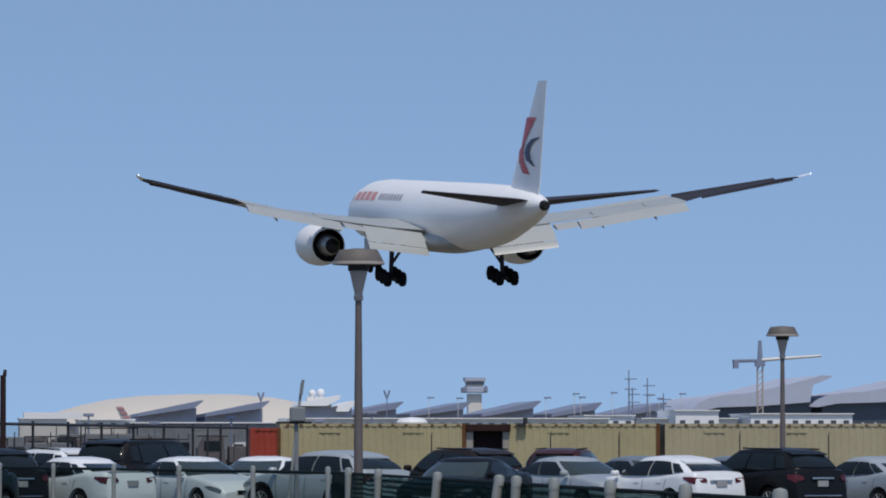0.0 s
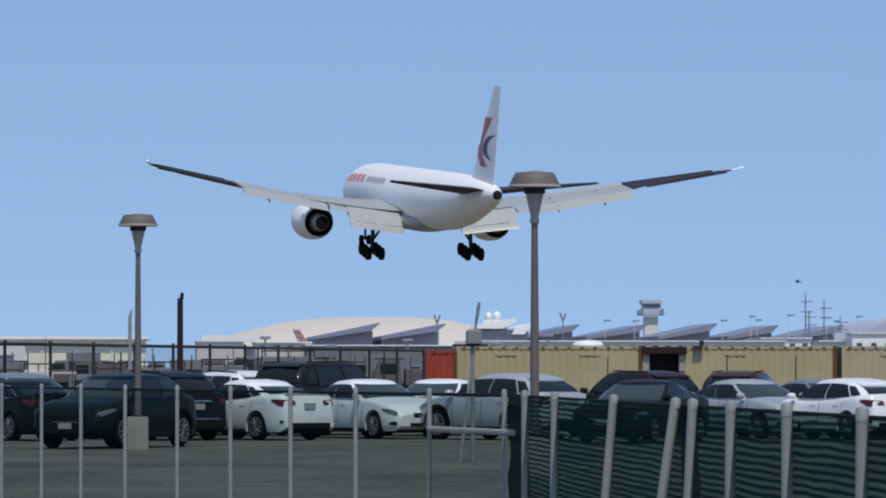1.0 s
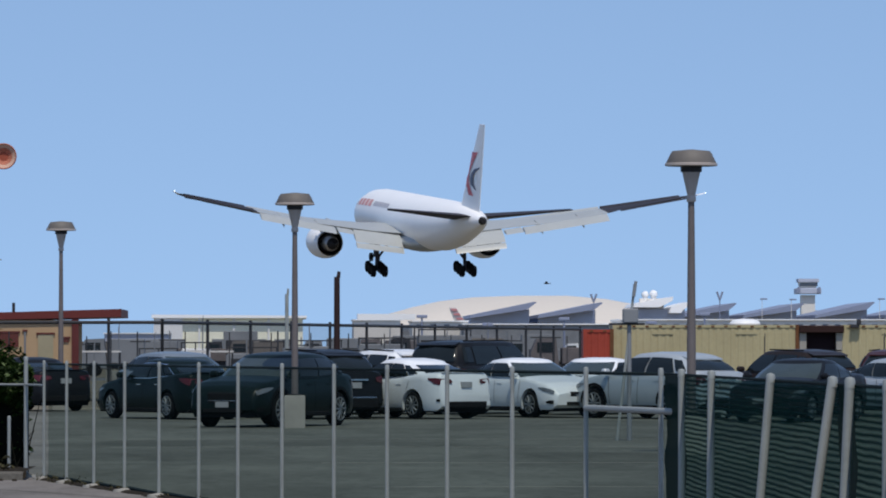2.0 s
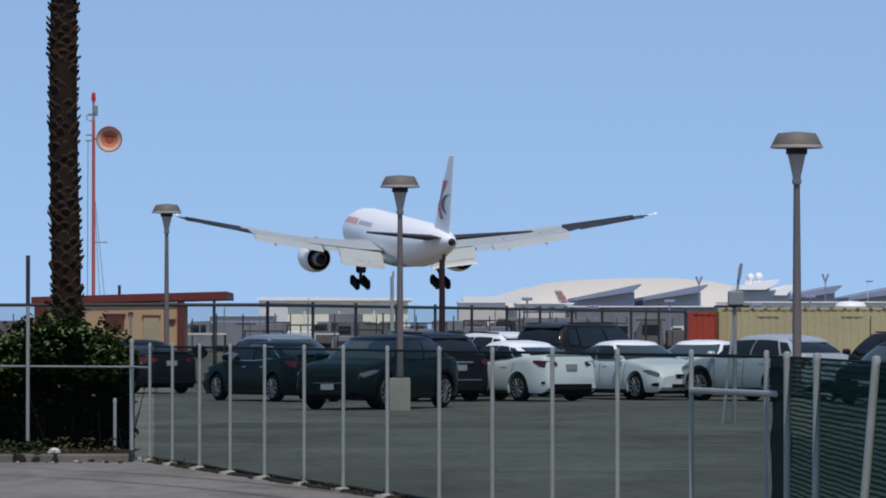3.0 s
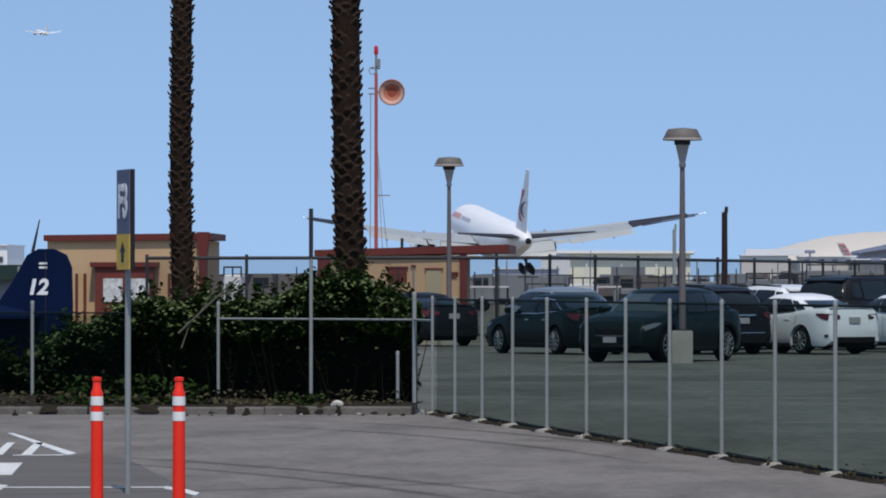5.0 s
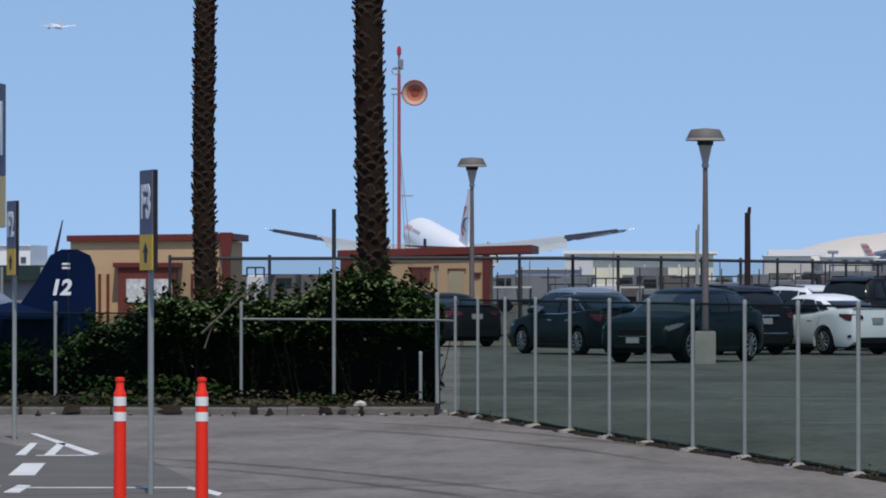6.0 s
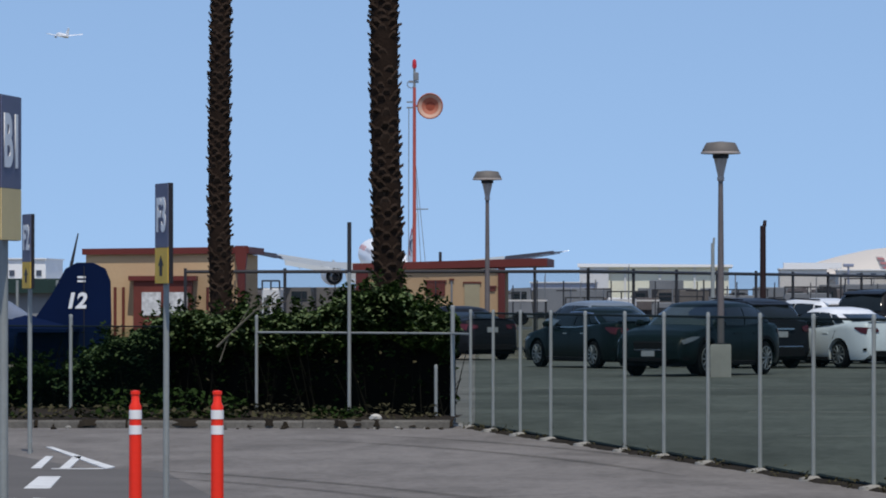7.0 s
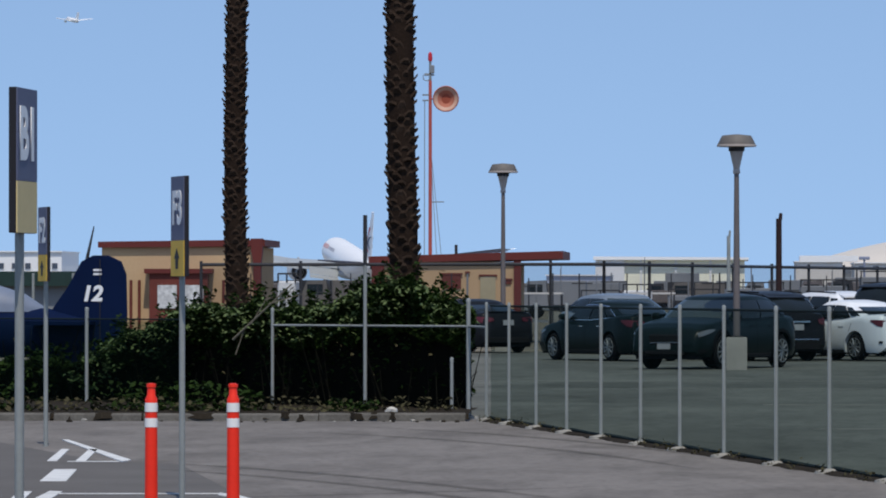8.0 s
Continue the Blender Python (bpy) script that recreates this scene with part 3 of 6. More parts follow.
def leafy(name, spots, size, material, label, category, seed):
    """Thousands of small folded leaves at the given spots."""
    rnd = random.Random(seed)
    verts, faces = [], []
    for p in spots:
        s = size * rnd.uniform(0.6, 1.35)
        m = Euler((rnd.uniform(-0.9, 0.9), rnd.uniform(-0.9, 0.9), rnd.uniform(0, 6.28))).to_matrix()
        k = len(verts)
        for q in ((0, -s, 0), (s * 0.5, 0, s * 0.16), (0, s, 0), (-s * 0.5, 0, s * 0.16)):
            verts.append(m @ Vector(q) + p)
        faces += [(k, k + 1, k + 2), (k, k + 2, k + 3)]
    me = bpy.data.meshes.new(name)
    me.from_pydata([tuple(v) for v in verts], [], faces)
    me.materials.append(material)
    return tagged(new(name, me), label, category)


def hedge_height(u):
    """Height of the hedge at u metres along it from the corner."""
    h = 1.38 + 0.14 * noise.noise(Vector((u * 0.9, 3, 0))) + 0.07 * noise.noise(Vector((u * 2.7, 9, 0)))
    h += 0.42 * math.exp(-((u - 1.35) / 0.75) ** 2)
    h -= 0.22 * max(0, min(1, (u - 5.0) / 1.0)) + 0.55 * max(0, min(1, (u - 6.2) / 1.0))
    return h


def hedge():
    rnd = random.Random(5)
    spots, dry = [], []
    side = Vector((-0.05, 1, 0))
    for _ in range(62000):
        u = rnd.uniform(-0.1, 9.0)
        h = hedge_height(u)
        face = rnd.random()
        if face < 0.62:
            v = rnd.random() ** 0.5
            if v < 0.62 and rnd.random() < 0.93:
                continue
            z, depth = 0.1 + v * (h - 0.1), rnd.uniform(0, 0.2) + 0.62 * (1 - v) ** 1.3 + 0.14 * noise.noise(Vector((u * 2.5, v * 4, 1)))
        else:
            z, depth = h + rnd.uniform(-0.12, 0.05), rnd.uniform(0, 1.3)
        lump = 0.13 * noise.noise(Vector((u * 3.1, z * 3.1, 7)))
        spots.append(H0 + HD * u + side * (0.12 + depth + lump) + Vector((0, 0, max(0.03, z + lump))))
    # sprays that stand above the outline
    for _ in range(150):
        u = rnd.uniform(0, 8.5)
        base = H0 + HD * u + side * rnd.uniform(0.2, 1.0) + Vector((0, 0, hedge_height(u)))
        way = Vector((rnd.uniform(-0.7, 0.7), rnd.uniform(-0.4, 0.3), 1)) * rnd.uniform(0.1, 0.34)
        spots += [base + way * rnd.random() + Vector((rnd.uniform(-0.04, 0.04), 0, 0)) for _ in range(20)]
    # solid dark core behind the leaves: the hedge's inner shade as a shape
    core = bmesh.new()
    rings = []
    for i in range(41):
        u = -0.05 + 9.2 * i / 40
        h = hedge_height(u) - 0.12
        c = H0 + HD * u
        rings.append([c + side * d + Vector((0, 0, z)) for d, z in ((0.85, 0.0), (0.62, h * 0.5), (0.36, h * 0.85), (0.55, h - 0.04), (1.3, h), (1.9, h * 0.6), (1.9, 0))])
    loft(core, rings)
    ob = leafy("hedge", spots, 0.044, LEAF, "dense green hedge, bright on top and shadowed below", "hedge", 3)
    part("shade_core", core, TWIG_SHADE, ob, "near-black core imitating shade inside the hedge")
    stems = bmesh.new()
    for _ in range(60):
        u = rnd.uniform(0, 9)
        p = H0 + HD * u + side * rnd.uniform(0.1, 0.4)
        tube(p, p + Vector((rnd.uniform(-0.4, 0.4), rnd.uniform(-0.1, 0.3), rnd.uniform(0.5, 1.2))), 0.011, 0.005, 5, stems)
    tagged(part("stem_tangle", stems, TWIG_SHADE, ob), kind="stuff")
    dead = bmesh.new()
    for u0, z0, u1, z1, r0 in ((4.3, 1.0, 3.2, 1.75, 0.018), (3.95, 1.22, 3.7, 1.52, 0.010), (4.25, 0.8, 4.1, 1.12, 0.012), (3.55, 1.5, 3.0, 1.62, 0.009)):
        tube(H0 + HD * u0 + Vector((0, -0.06, z0)), H0 + HD * u1 + Vector((0, -0.04, z1)), r0, r0 * 0.5, 6, dead)
    part("dead_branch", dead, DEAD_WOOD, ob, "pale dead branch")
    blooms = [H0 + HD * rnd.uniform(0, 9) + side * rnd.uniform(-0.02, 0.1) + Vector((0, 0, rnd.uniform(0.1, 1.2))) for _ in range(45)]
    part_leaves = leafy("pale_leaves", blooms, 0.04, LEAF_DRY, "", "", 8)
    part_leaves.parent = ob
    # paler leaves strewn near the top imitate sun on the hedge
    lit_spots = []
    for _ in range(460):
        u = rnd.uniform(0, 7.5)
        c = H0 + HD * u + side * rnd.uniform(0.0, 0.5) + Vector((0, 0, hedge_height(u) - 0.42 * rnd.random() ** 2 + 0.03))
        lit_spots += [c + Vector((rnd.gauss(0, 0.06), rnd.gauss(0, 0.05), rnd.gauss(0, 0.04))) for _ in range(8)]
    tips = leafy("top_lit_leaves", lit_spots, 0.038, LEAF_TOP_LIT, "lighter olive leaves imitating the hedge's sunlit top", "", 21)
    tips.parent = ob
    # weeds, fallen leaves and soil along the edging
    low = [Vector((rnd.uniform(-12.5, -3.5), rnd.uniform(64.35, 65.6), 0.13 + rnd.random() ** 2 * 0.16)) for _ in range(900)]
    tagged(leafy("weeds", low, 0.045, LEAF_DRY, "dry weeds and fallen leaves along the edging", "weeds", 12), kind="stuff")
    tufts = []
    for cx, w in ((-6.9, 0.5), (-6.3, 0.35), (-7.6, 0.5), (-9.6, 0.8), (-11.5, 0.9), (-5.0, 0.2), (-4.7, 0.15)):
        for _ in range(int(620 * w)):
            tufts.append(Vector((cx + rnd.gauss(0, w * 0.5), rnd.uniform(64.6, 65.6), 0.12 + rnd.random() ** 1.7 * 0.75 * w)))
    tagged(leafy("scrub", tufts, 0.05, LEAF, "low green scrub in front of the hedge", "shrub", 14), kind="stuff")


hedge()


def soil_strip():
    """Dirt and leaf mould from the edging to the hedge, spilt over in places; its dark colour imitates the hedge's
    foot.
    """
    bm = bmesh.new()
    rows = []
    for i in range(161):
        x = -3.3 - 11.0 * i / 160
        back = H0.y + (H0.x - x) * 0.817 + 1.2
        spill = 64.27 - 0.22 * max(0, noise.noise(Vector((i * 0.17, 0, 2)))) - 0.16 * noise.noise(Vector((i * 0.6, 5, 2)))
        rows.append([(x, y, z + 0.025 * noise.noise(Vector((i * 0.5, y * 3, 1)))) for y, z in ((back, 0.12), ((back + 64.3) / 2, 0.13), (64.75, 0.12), (spill, 0.105), (spill - 0.06, 0.03))])
    loft(bm, rows, cap=False, closed=False)
    tagged(new("soil", finish("soil", bm, DEBRIS)), "soil and leaf mould, darkened to imitate the hedge's dark foot", "soil", kind="stuff")


soil_strip()


def fence_dirt():
    """A dark ragged line of dirt gathered under the lot fence."""
    bm = bmesh.new()
    rows = []
    for i in range(141):
        p = POSTS[0].lerp(POSTS[-1], i / 140)
        w = 0.07 + 0.07 * noise.noise(Vector((i * 0.33, 4, 2))) + 0.06 * noise.noise(Vector((i * 1.1, 8, 2)))
        rows.append([p + Vector((d, d * 0.2, z)) for d, z in ((0.12, 0.02), (0.0, 0.035), (-w, 0.012), (-w - 0.02, -0.02))])
    loft(bm, rows, cap=False, closed=False)
    tagged(new("fence_dirt", finish("fence_dirt", bm, DEBRIS)), "dark dirt gathered along the fence foot", "soil", kind="stuff")


fence_dirt()


def fence_tufts():
    rnd = random.Random(41)
    spots = []
    for _ in range(46):
        c = POSTS[0].lerp(POSTS[-1], rnd.random()) + Vector((rnd.uniform(-0.16, 0.1), rnd.uniform(-0.1, 0.1), 0.02))
        spots += [c + Vector((rnd.gauss(0, 0.05), rnd.gauss(0, 0.06), abs(rnd.gauss(0, 0.035)))) for _ in range(12)]
    tagged(leafy("dry_tufts", spots, 0.022, LEAF_DRY, "dry grass tufts and litter under the fence", "weeds", 43), kind="stuff")


fence_tufts()


def tyre_marks():
    rubber = net("tyre_rubber_mark", (0.03, 0.028, 0.027), 0.34, 0.12, 1.0)
    for a, b, c, w in (((-5.6, 47), (-3.4, 44.5), (-1.0, 37), 0.16), ((-5.9, 48.8), (-3.4, 46.2), (-0.8, 38.6), 0.16), ((-5.0, 62), (-1.6, 58), (0.6, 47), 0.17), ((-5.4, 59.5), (-2.2, 56), (-0.2, 46.5), 0.17), ((-6, 39), (-3, 40.5), (-0.8, 43), 0.14)):
        left, right = [], []
        for i in range(21):
            t = i / 20
            q = Vector(a) * (1 - t) ** 2 + Vector(b) * 2 * t * (1 - t) + Vector(c) * t * t
            d = ((Vector(b) - Vector(a)) * (1 - t) + (Vector(c) - Vector(b)) * t).normalized()
            n = Vector((-d.y, d.x)) * w / 2 * min(1, 4 * t, 4 * (1 - t))
            left.append((q.x + n.x, q.y + n.y, 0.0105))
            right.append((q.x - n.x, q.y - n.y, 0.0105))
        bm = loft(bmesh.new(), list(zip(left, right)), cap=False, closed=False)
        tagged(new("tyre_mark", finish("tyre_mark", bm, rubber)), "curved dark tyre mark on the drive", "tyre mark", kind="structure")


tyre_marks()


def stones():
    rnd = random.Random(21)
    def rock(p, r, material, name, label, category, kind=""):
        bm = bmesh.new()
        bmesh.ops.create_icosphere(bm, subdivisions=2, radius=r)
        for v in bm.verts:
            v.co *= 1 + 0.35 * noise.noise(v.co * (2.2 / r) + Vector(p))
            v.co.z *= 0.6
        ob = new(name, finish(name, bm, material))
        ob.matrix_basis = pose(p[0], p[1], p[2] + r * 0.35, 0, 0, rnd.uniform(0, 360))
        tagged(ob, label, category, kind=kind)
    rock((-4.30, 64.5, 0.10), 0.085, ROCK, "rock", "pale angular rock at the edging", "rock")
    for i in range(26):
        q = Vector((-3.4 - abs(rnd.gauss(0, 3.0)), rnd.uniform(63.5, 64.1), 0))
        rock((q.x, q.y, 0), rnd.uniform(0.015, 0.045), DEBRIS if i % 3 else CONCRETE, "clod", "clod of soil and broken concrete", "debris")


stones()


# ---------------------------------------------------------------- palms
def palm(x, y, r, height, lean, seed):
    rnd = random.Random(seed)
    p = thing("palm_tree", "tall palm with a dark trunk rough with old leaf bases", "palm tree", "palms", pose(x, y, 0))
    axis = lambda z: Vector((lean * z + 0.03 * math.sin(z * 0.7 + seed), 0, z))
    rad = lambda z: r * (1.12 - 0.02 * z + 0.12 * math.exp(-z * 1.4) - 0.10 * max(0, z - 5) / 7)
    rings = []
    for i in range(61):
        z = -0.05 + height * i / 60
        rings.append([axis(z) + Vector((math.cos(a), math.sin(a), 0)) * rad(z) * (1 + 0.05 * noise.noise(Vector((a * 2, z * 4, seed)))) for a in (2 * math.pi * k / 14 for k in range(14))])
    part("trunk", loft(bmesh.new(), rings), BARK, p)
    verts, faces = [], []
    for i in range(int(height / 0.085)):
        z = 0.25 + i * 0.085
        for k in range(6):
            if rnd.random() < 0.17:
                continue
            a = 2 * math.pi * (k + 0.5 * (i % 2)) / 6 + i * 0.035 + rnd.uniform(-0.2, 0.2)
            out, tan, up = Vector((math.cos(a), math.sin(a), 0)), Vector((-math.sin(a), math.cos(a), 0)), Vector((0, 0, 1))
            zz = z + rnd.uniform(-0.02, 0.02)
            c = axis(zz) + out * rad(zz) * 0.90
            w, ln, st = rnd.uniform(0.055, 0.085), rnd.uniform(0.06, 0.13), rnd.uniform(0.035, 0.085)
            tip = c + out * st + up * ln
            j = len(verts)
            verts += [c - tan * w, c + tan * w, c + tan * w + up * 0.05, c - tan * w + up * 0.05]
            verts += [tip - tan * w * 0.5 - up * 0.025, tip + tan * w * 0.5 - up * 0.025, tip + tan * w * 0.4 + up * 0.012, tip - tan * w * 0.4 + up * 0.012]
            faces += [(j, j + 1, j + 5, j + 4), (j + 1, j + 2, j + 6, j + 5), (j + 2, j + 3, j + 7, j + 6), (j + 3, j, j + 4, j + 7), (j + 4, j + 5, j + 6, j + 7)]
    me = bpy.data.meshes.new("trunk_husk")
    me.from_pydata([tuple(v) for v in verts], [], faces)
    me.materials.append(BOOT)
    boots = tagged(new("trunk_husk", me), "stubs of cut leaf bases", kind="stuff")
    boots.parent = p
    crown = bmesh.new()
    for k in range(26):
        a, droop = rnd.uniform(0, 6.28), rnd.uniform(-0.7, 0.9)
        out = Vector((math.cos(a), math.sin(a), 0))
        tan = Vector((-out.y, out.x, 0))
        base = axis(height - 0.1)
        tip = base + out * 1.2 + Vector((0, 0, 1.0 - droop))
        for f in range(-6, 7):
            e = tip + (out * math.cos(f * 0.2) + tan * math.sin(f * 0.2)) * 0.9 + Vector((0, 0, -0.45))
            n0 = tan * 0.03
            v = [crown.verts.new(q) for q in (base, tip + n0, e, tip - n0)]
            crown.faces.new(v)
    part("crown", crown, FROND, p)


palm(-4.83, 75.0, 0.200, 12.0, -0.0030, 1)
palm(-9.25, 95.0, 0.190, 13.0, -0.0035, 2)


# ---------------------------------------------------------------- lot lamps
def lamp(x, y, top):
    """A lot lamp whose hood ends at the height top."""
    e = top - 4.895
    k = thing("street_lamp", "grey post-top lamp with a broad hood on a concrete base", "street lamp", "lot lamps", pose(x, y, 0))
    base = bmesh.new()
    loft(base, [[(s * math.cos(a), s * math.sin(a), z) for a in (math.pi / 4 + math.pi / 2 * i for i in range(4))] for s, z in ((0.31, -0.05), (0.31, 0.66), (0.29, 0.69))])
    part("base", base, CONCRETE, k, "square concrete base")
    pole = part("pole", lathe([(0.075, 0.69), (0.068, 2.2), (0.052, 3.95 + e), (0.05, 4.15 + e)], 16), BROWN_POLE, k, "weathered brown steel pole")
    part("base_plate", box(-0.13, -0.13, 0.69, 0.13, 0.13, 0.72), DARK_STEEL, pole)
    part("diffuser", lathe([(0.055, 4.1), (0.07, 4.2), (0.15, 4.56), (0.16, 4.62)], 20), LAMP_CONE, k, "pale tapered diffuser", pose(0, 0, e))
    part("throat_band", lathe([(0.152, 4.535), (0.168, 4.54), (0.172, 4.622), (0.15, 4.622)], 20), DARK_STEEL, k, "dark band under the hood", pose(0, 0, e))
    part("collar", lathe([(0.062, 4.06), (0.075, 4.08), (0.075, 4.14), (0.062, 4.16)], 16), LAMP_CONE, k, "", pose(0, 0, e))
    part("hood", lathe([(0.17, 4.62), (0.40, 4.64), (0.405, 4.675), (0.33, 4.83), (0.30, 4.87), (0.05, 4.895)], 28), LAMP_GREY, k, "broad shallow hood", pose(0, 0, e))
    part("rim", lathe([(0.40, 4.632), (0.418, 4.636), (0.418, 4.672), (0.40, 4.68)], 28, cap=False), LAMP_CONE, k, "paler rim of the hood", pose(0, 0, e))


for x, y, top in ((6.41, 80.2, 4.83), (0.16, 107.0, 4.97), (-6.33, 142.0, 5.25), (21.1, 128.0, 4.78)):
    lamp(x, y, top)


# ---------------------------------------------------------------- cars
def spoked_rim(r):
    """Alloy wheel face: a dark barrel, a bright lip and ten spokes."""
    bm = lathe([(r * 0.70, -0.02), (r * 0.70, 0.025), (r * 0.64, 0.025), (r * 0.60, -0.01)], 24, "y", cap=False)
    for i in range(10):
        a = 2 * math.pi * i / 10
        tube((math.cos(a) * 0.03, 0.012, math.sin(a) * 0.03), (math.cos(a) * r * 0.65, 0.018, math.sin(a) * r * 0.65), 0.030, 0.020, 5, bm)
    return lathe([(0.06, 0.0), (0.06, 0.03), (0.02, 0.035)], 12, "y", bm)


# length, width, height, belt, bonnet lip, windscreen foot, roof from and to, rear window foot, deck height, wheel radius, roof bow
CAR_SHAPES = {
    "sedan": dict(L=4.75, W=1.81, H=1.46, belt=0.97, hood=0.79, cowl=1.02, roof0=0.15, roof1=-1.02, deck=-1.88, tail=1.09, r=0.33, arc=0.05),
    "hatch": dict(L=4.4, W=1.82, H=1.49, belt=0.97, hood=0.82, cowl=1.0, roof0=0.2, roof1=-1.4, deck=-2.08, tail=1.08, r=0.33, arc=0.08),
    "suv": dict(L=4.65, W=1.86, H=1.67, belt=1.08, hood=0.93, cowl=0.98, roof0=0.25, roof1=-1.72, deck=-2.2, tail=1.14, r=0.37, arc=0.05),
    "crossover": dict(L=4.6, W=1.86, H=1.61, belt=1.05, hood=0.90, cowl=1.1, roof0=0.25, roof1=-1.55, deck=-2.16, tail=1.12, r=0.37, arc=0.07),
    "large_suv": dict(L=5.2, W=2.0, H=1.90, belt=1.22, hood=1.06, cowl=1.2, roof0=0.55, roof1=-2.2, deck=-2.52, tail=1.27, r=0.41, arc=0.02)}


def car(style, paint, x, y, rz, label, category="car", window_trim=False):
    S = CAR_SHAPES[style]
    L, W, H, belt, r = S["L"], S["W"], S["H"], S["belt"], S["r"]
    hl, w, body_mat, tail = L / 2, W / 2, PAINT[paint], S["tail"]
    tall = style in ("suv", "large_suv", "crossover")
    c = thing("car", label, category, "parked cars", pose(x, y, 0, 0, 0, rz))
    wb = L * 0.295
    floor_z = 0.26 if tall else 0.20

    # body: upper line, lower line with open wheel arches, and plan outline along its length
    top_x = [-hl, -hl + 0.03, -hl + 0.07, -hl + 0.13, -hl + 0.22, S["deck"] + 0.2, -0.9, 0.3, S["cowl"] + 0.05, wb + 0.1, hl - 0.42, hl - 0.16, hl - 0.06, hl]
    top_z = [0.60, 0.74, tail - 0.17, tail - 0.03, tail, tail - 0.01, belt + 0.05, belt, belt + 0.02, S["hood"] + 0.12, S["hood"] + 0.05, S["hood"] - 0.06, S["hood"] - 0.17, 0.58]

    def upper(q):
        return float(np.interp(q, top_x, top_z))

    def lower(q):
        z = floor_z + 0.12 * max(0, (abs(q) - hl + 0.18) / 0.18)
        for wx in (wb, -wb):
            d = abs(q - wx)
            if d < r + 0.06:
                z = max(z, r + math.sqrt((r + 0.06) ** 2 - d * d))
        return z

    def wide(q):
        e = max(0.0, (abs(q) - (hl - 0.75)) / 0.75)
        return w * (1 - 0.20 * e ** 2.6)

    def side(q, z):
        """Half width of the body at a place along it and a height."""
        u = max(0.0, min(1.0, (z - floor_z) / (upper(q) - floor_z)))
        return wide(q) * float(np.interp(u, (0, 0.12, 0.35, 0.55, 0.66, 0.9, 1.0), (0.93, 0.975, 1.0, 0.992, 0.985, 0.955, 0.90)))

    stations = sorted({round(-hl + L * k / 40, 3) for k in range(41)} | {round(v, 3) for v in top_x} | {round(wx + (r + 0.061) * math.sin(0.2 * k), 3) for wx in (wb, -wb) for k in range(-7, 8)} | {round(wx + k * (r + 0.062), 3) for wx in (wb, -wb) for k in (-1, 1)})
    rings = []
    for q in stations:
        zb, zt = lower(q), upper(q)
        half = [(side(q, zb + (zt - zb) * u), zb + (zt - zb) * u) for u in (0, 0.1, 0.25, 0.4, 0.55, 0.66, 0.8, 0.93)]
        half += [(side(q, zt) * 0.97, zt - 0.006), (side(q, zt) * 0.80, zt + 0.015), (side(q, zt) * 0.4, zt + 0.035)]
        rings.append([(q, a, b) for a, b in half] + [(q, -a, b) for a, b in half[::-1]])
    part("body", loft(bmesh.new(), rings), body_mat, c, angle=40)
    part("underbody", box(-hl + 0.12, -w * 0.80, floor_z - 0.04, hl - 0.12, w * 0.80, 0.62), PLASTIC, c, "dark floor and wheel wells")

    # cabin: belt outline rising to the roof outline in a gentle bow
    wb0, wr = w * 0.91, w * 0.70
    low = [(S["cowl"] + 0.16, 0.0), (S["cowl"] + 0.05, wb0 * 0.72), (S["cowl"] - 0.24, wb0), (-0.3, wb0 * 1.02), (S["deck"] + 0.45, wb0 * 0.97), (S["deck"] + 0.08, wb0 * 0.74), (S["deck"], 0.0)]
    high = [(S["roof0"] + 0.10, 0.0), (S["roof0"] + 0.03, wr * 0.7), (S["roof0"] - 0.14, wr), (-0.45, wr * 1.02), (S["roof1"] + 0.22, wr * 0.95), (S["roof1"] + 0.05, wr * 0.68), (S["roof1"], 0.0)]
    crest = H - 0.075
    cx = (S["roof0"] + S["roof1"]) / 2 + 0.1

    def skin(i, u, v, out=0.0):
        """A place on the cabin between stations i and i + 1, at height v from belt to roof."""
        i, u = (i, u) if i < 6 else (5, 1.0)
        a, b = Vector(low[i]).lerp(Vector(low[i + 1]), u), Vector(high[i]).lerp(Vector(high[i + 1]), u)
        q = a.lerp(b, v)
        d = Vector((q.x + 0.4, q.y * 1.6))
        q += d.normalized() * (out + 0.055 * math.sin(math.pi * v))
        f = (q.x - cx) / (S["roof0"] - S["roof1"]) * 2
        crown = crest - S["arc"] * v * min(1.4, f * f) * (1.0 if f < 0 else 0.55)
        foot = upper(q.x) - 0.05 if q.x < -0.5 else belt - 0.03
        return Vector((q.x, max(0.0, q.y), foot + (crown - foot) * v))

    def whole(half):
        return half + [(a, -b, z) for a, b, z in half[-2:0:-1]]

    around = [(i, u) for i in range(6) for u in (0, 0.34, 0.67)] + [(6, 0.0)]
    rows = [whole([tuple(skin(i, u, v)) for i, u in around]) for v in (0, 0.2, 0.4, 0.6, 0.8, 0.93, 1)]
    edge = rows[-1]
    rows += [[(cx + (a - cx) * k, b * k, z + (crest - z) * g + dz) for a, b, z in edge] for k, g, dz in ((0.97, 0.15, 0.016), (0.90, 0.3, 0.032), (0.70, 0.6, 0.052), (0.35, 0.95, 0.072))]
    part("roof", loft(bmesh.new(), rows), body_mat, c, angle=60)

    def pane(name, i0, u0, i1, u1, v0, v1, material, mirrored=False, across=False, out=0.024):
        """Glass that follows the cabin from one station to another."""
        t0, t1 = i0 + u0, i1 + u1
        rows = []
        steps = sorted({round(t0 + (t1 - t0) * k / 6, 4) for k in range(7)} | {float(k) for k in range(7) if t0 < k < t1})
        for v in (v0 + (v1 - v0) * k / 6 for k in range(7)):
            row = []
            for t in steps:
                q = skin(min(5, int(t)), t - min(5, int(t)), v, out)
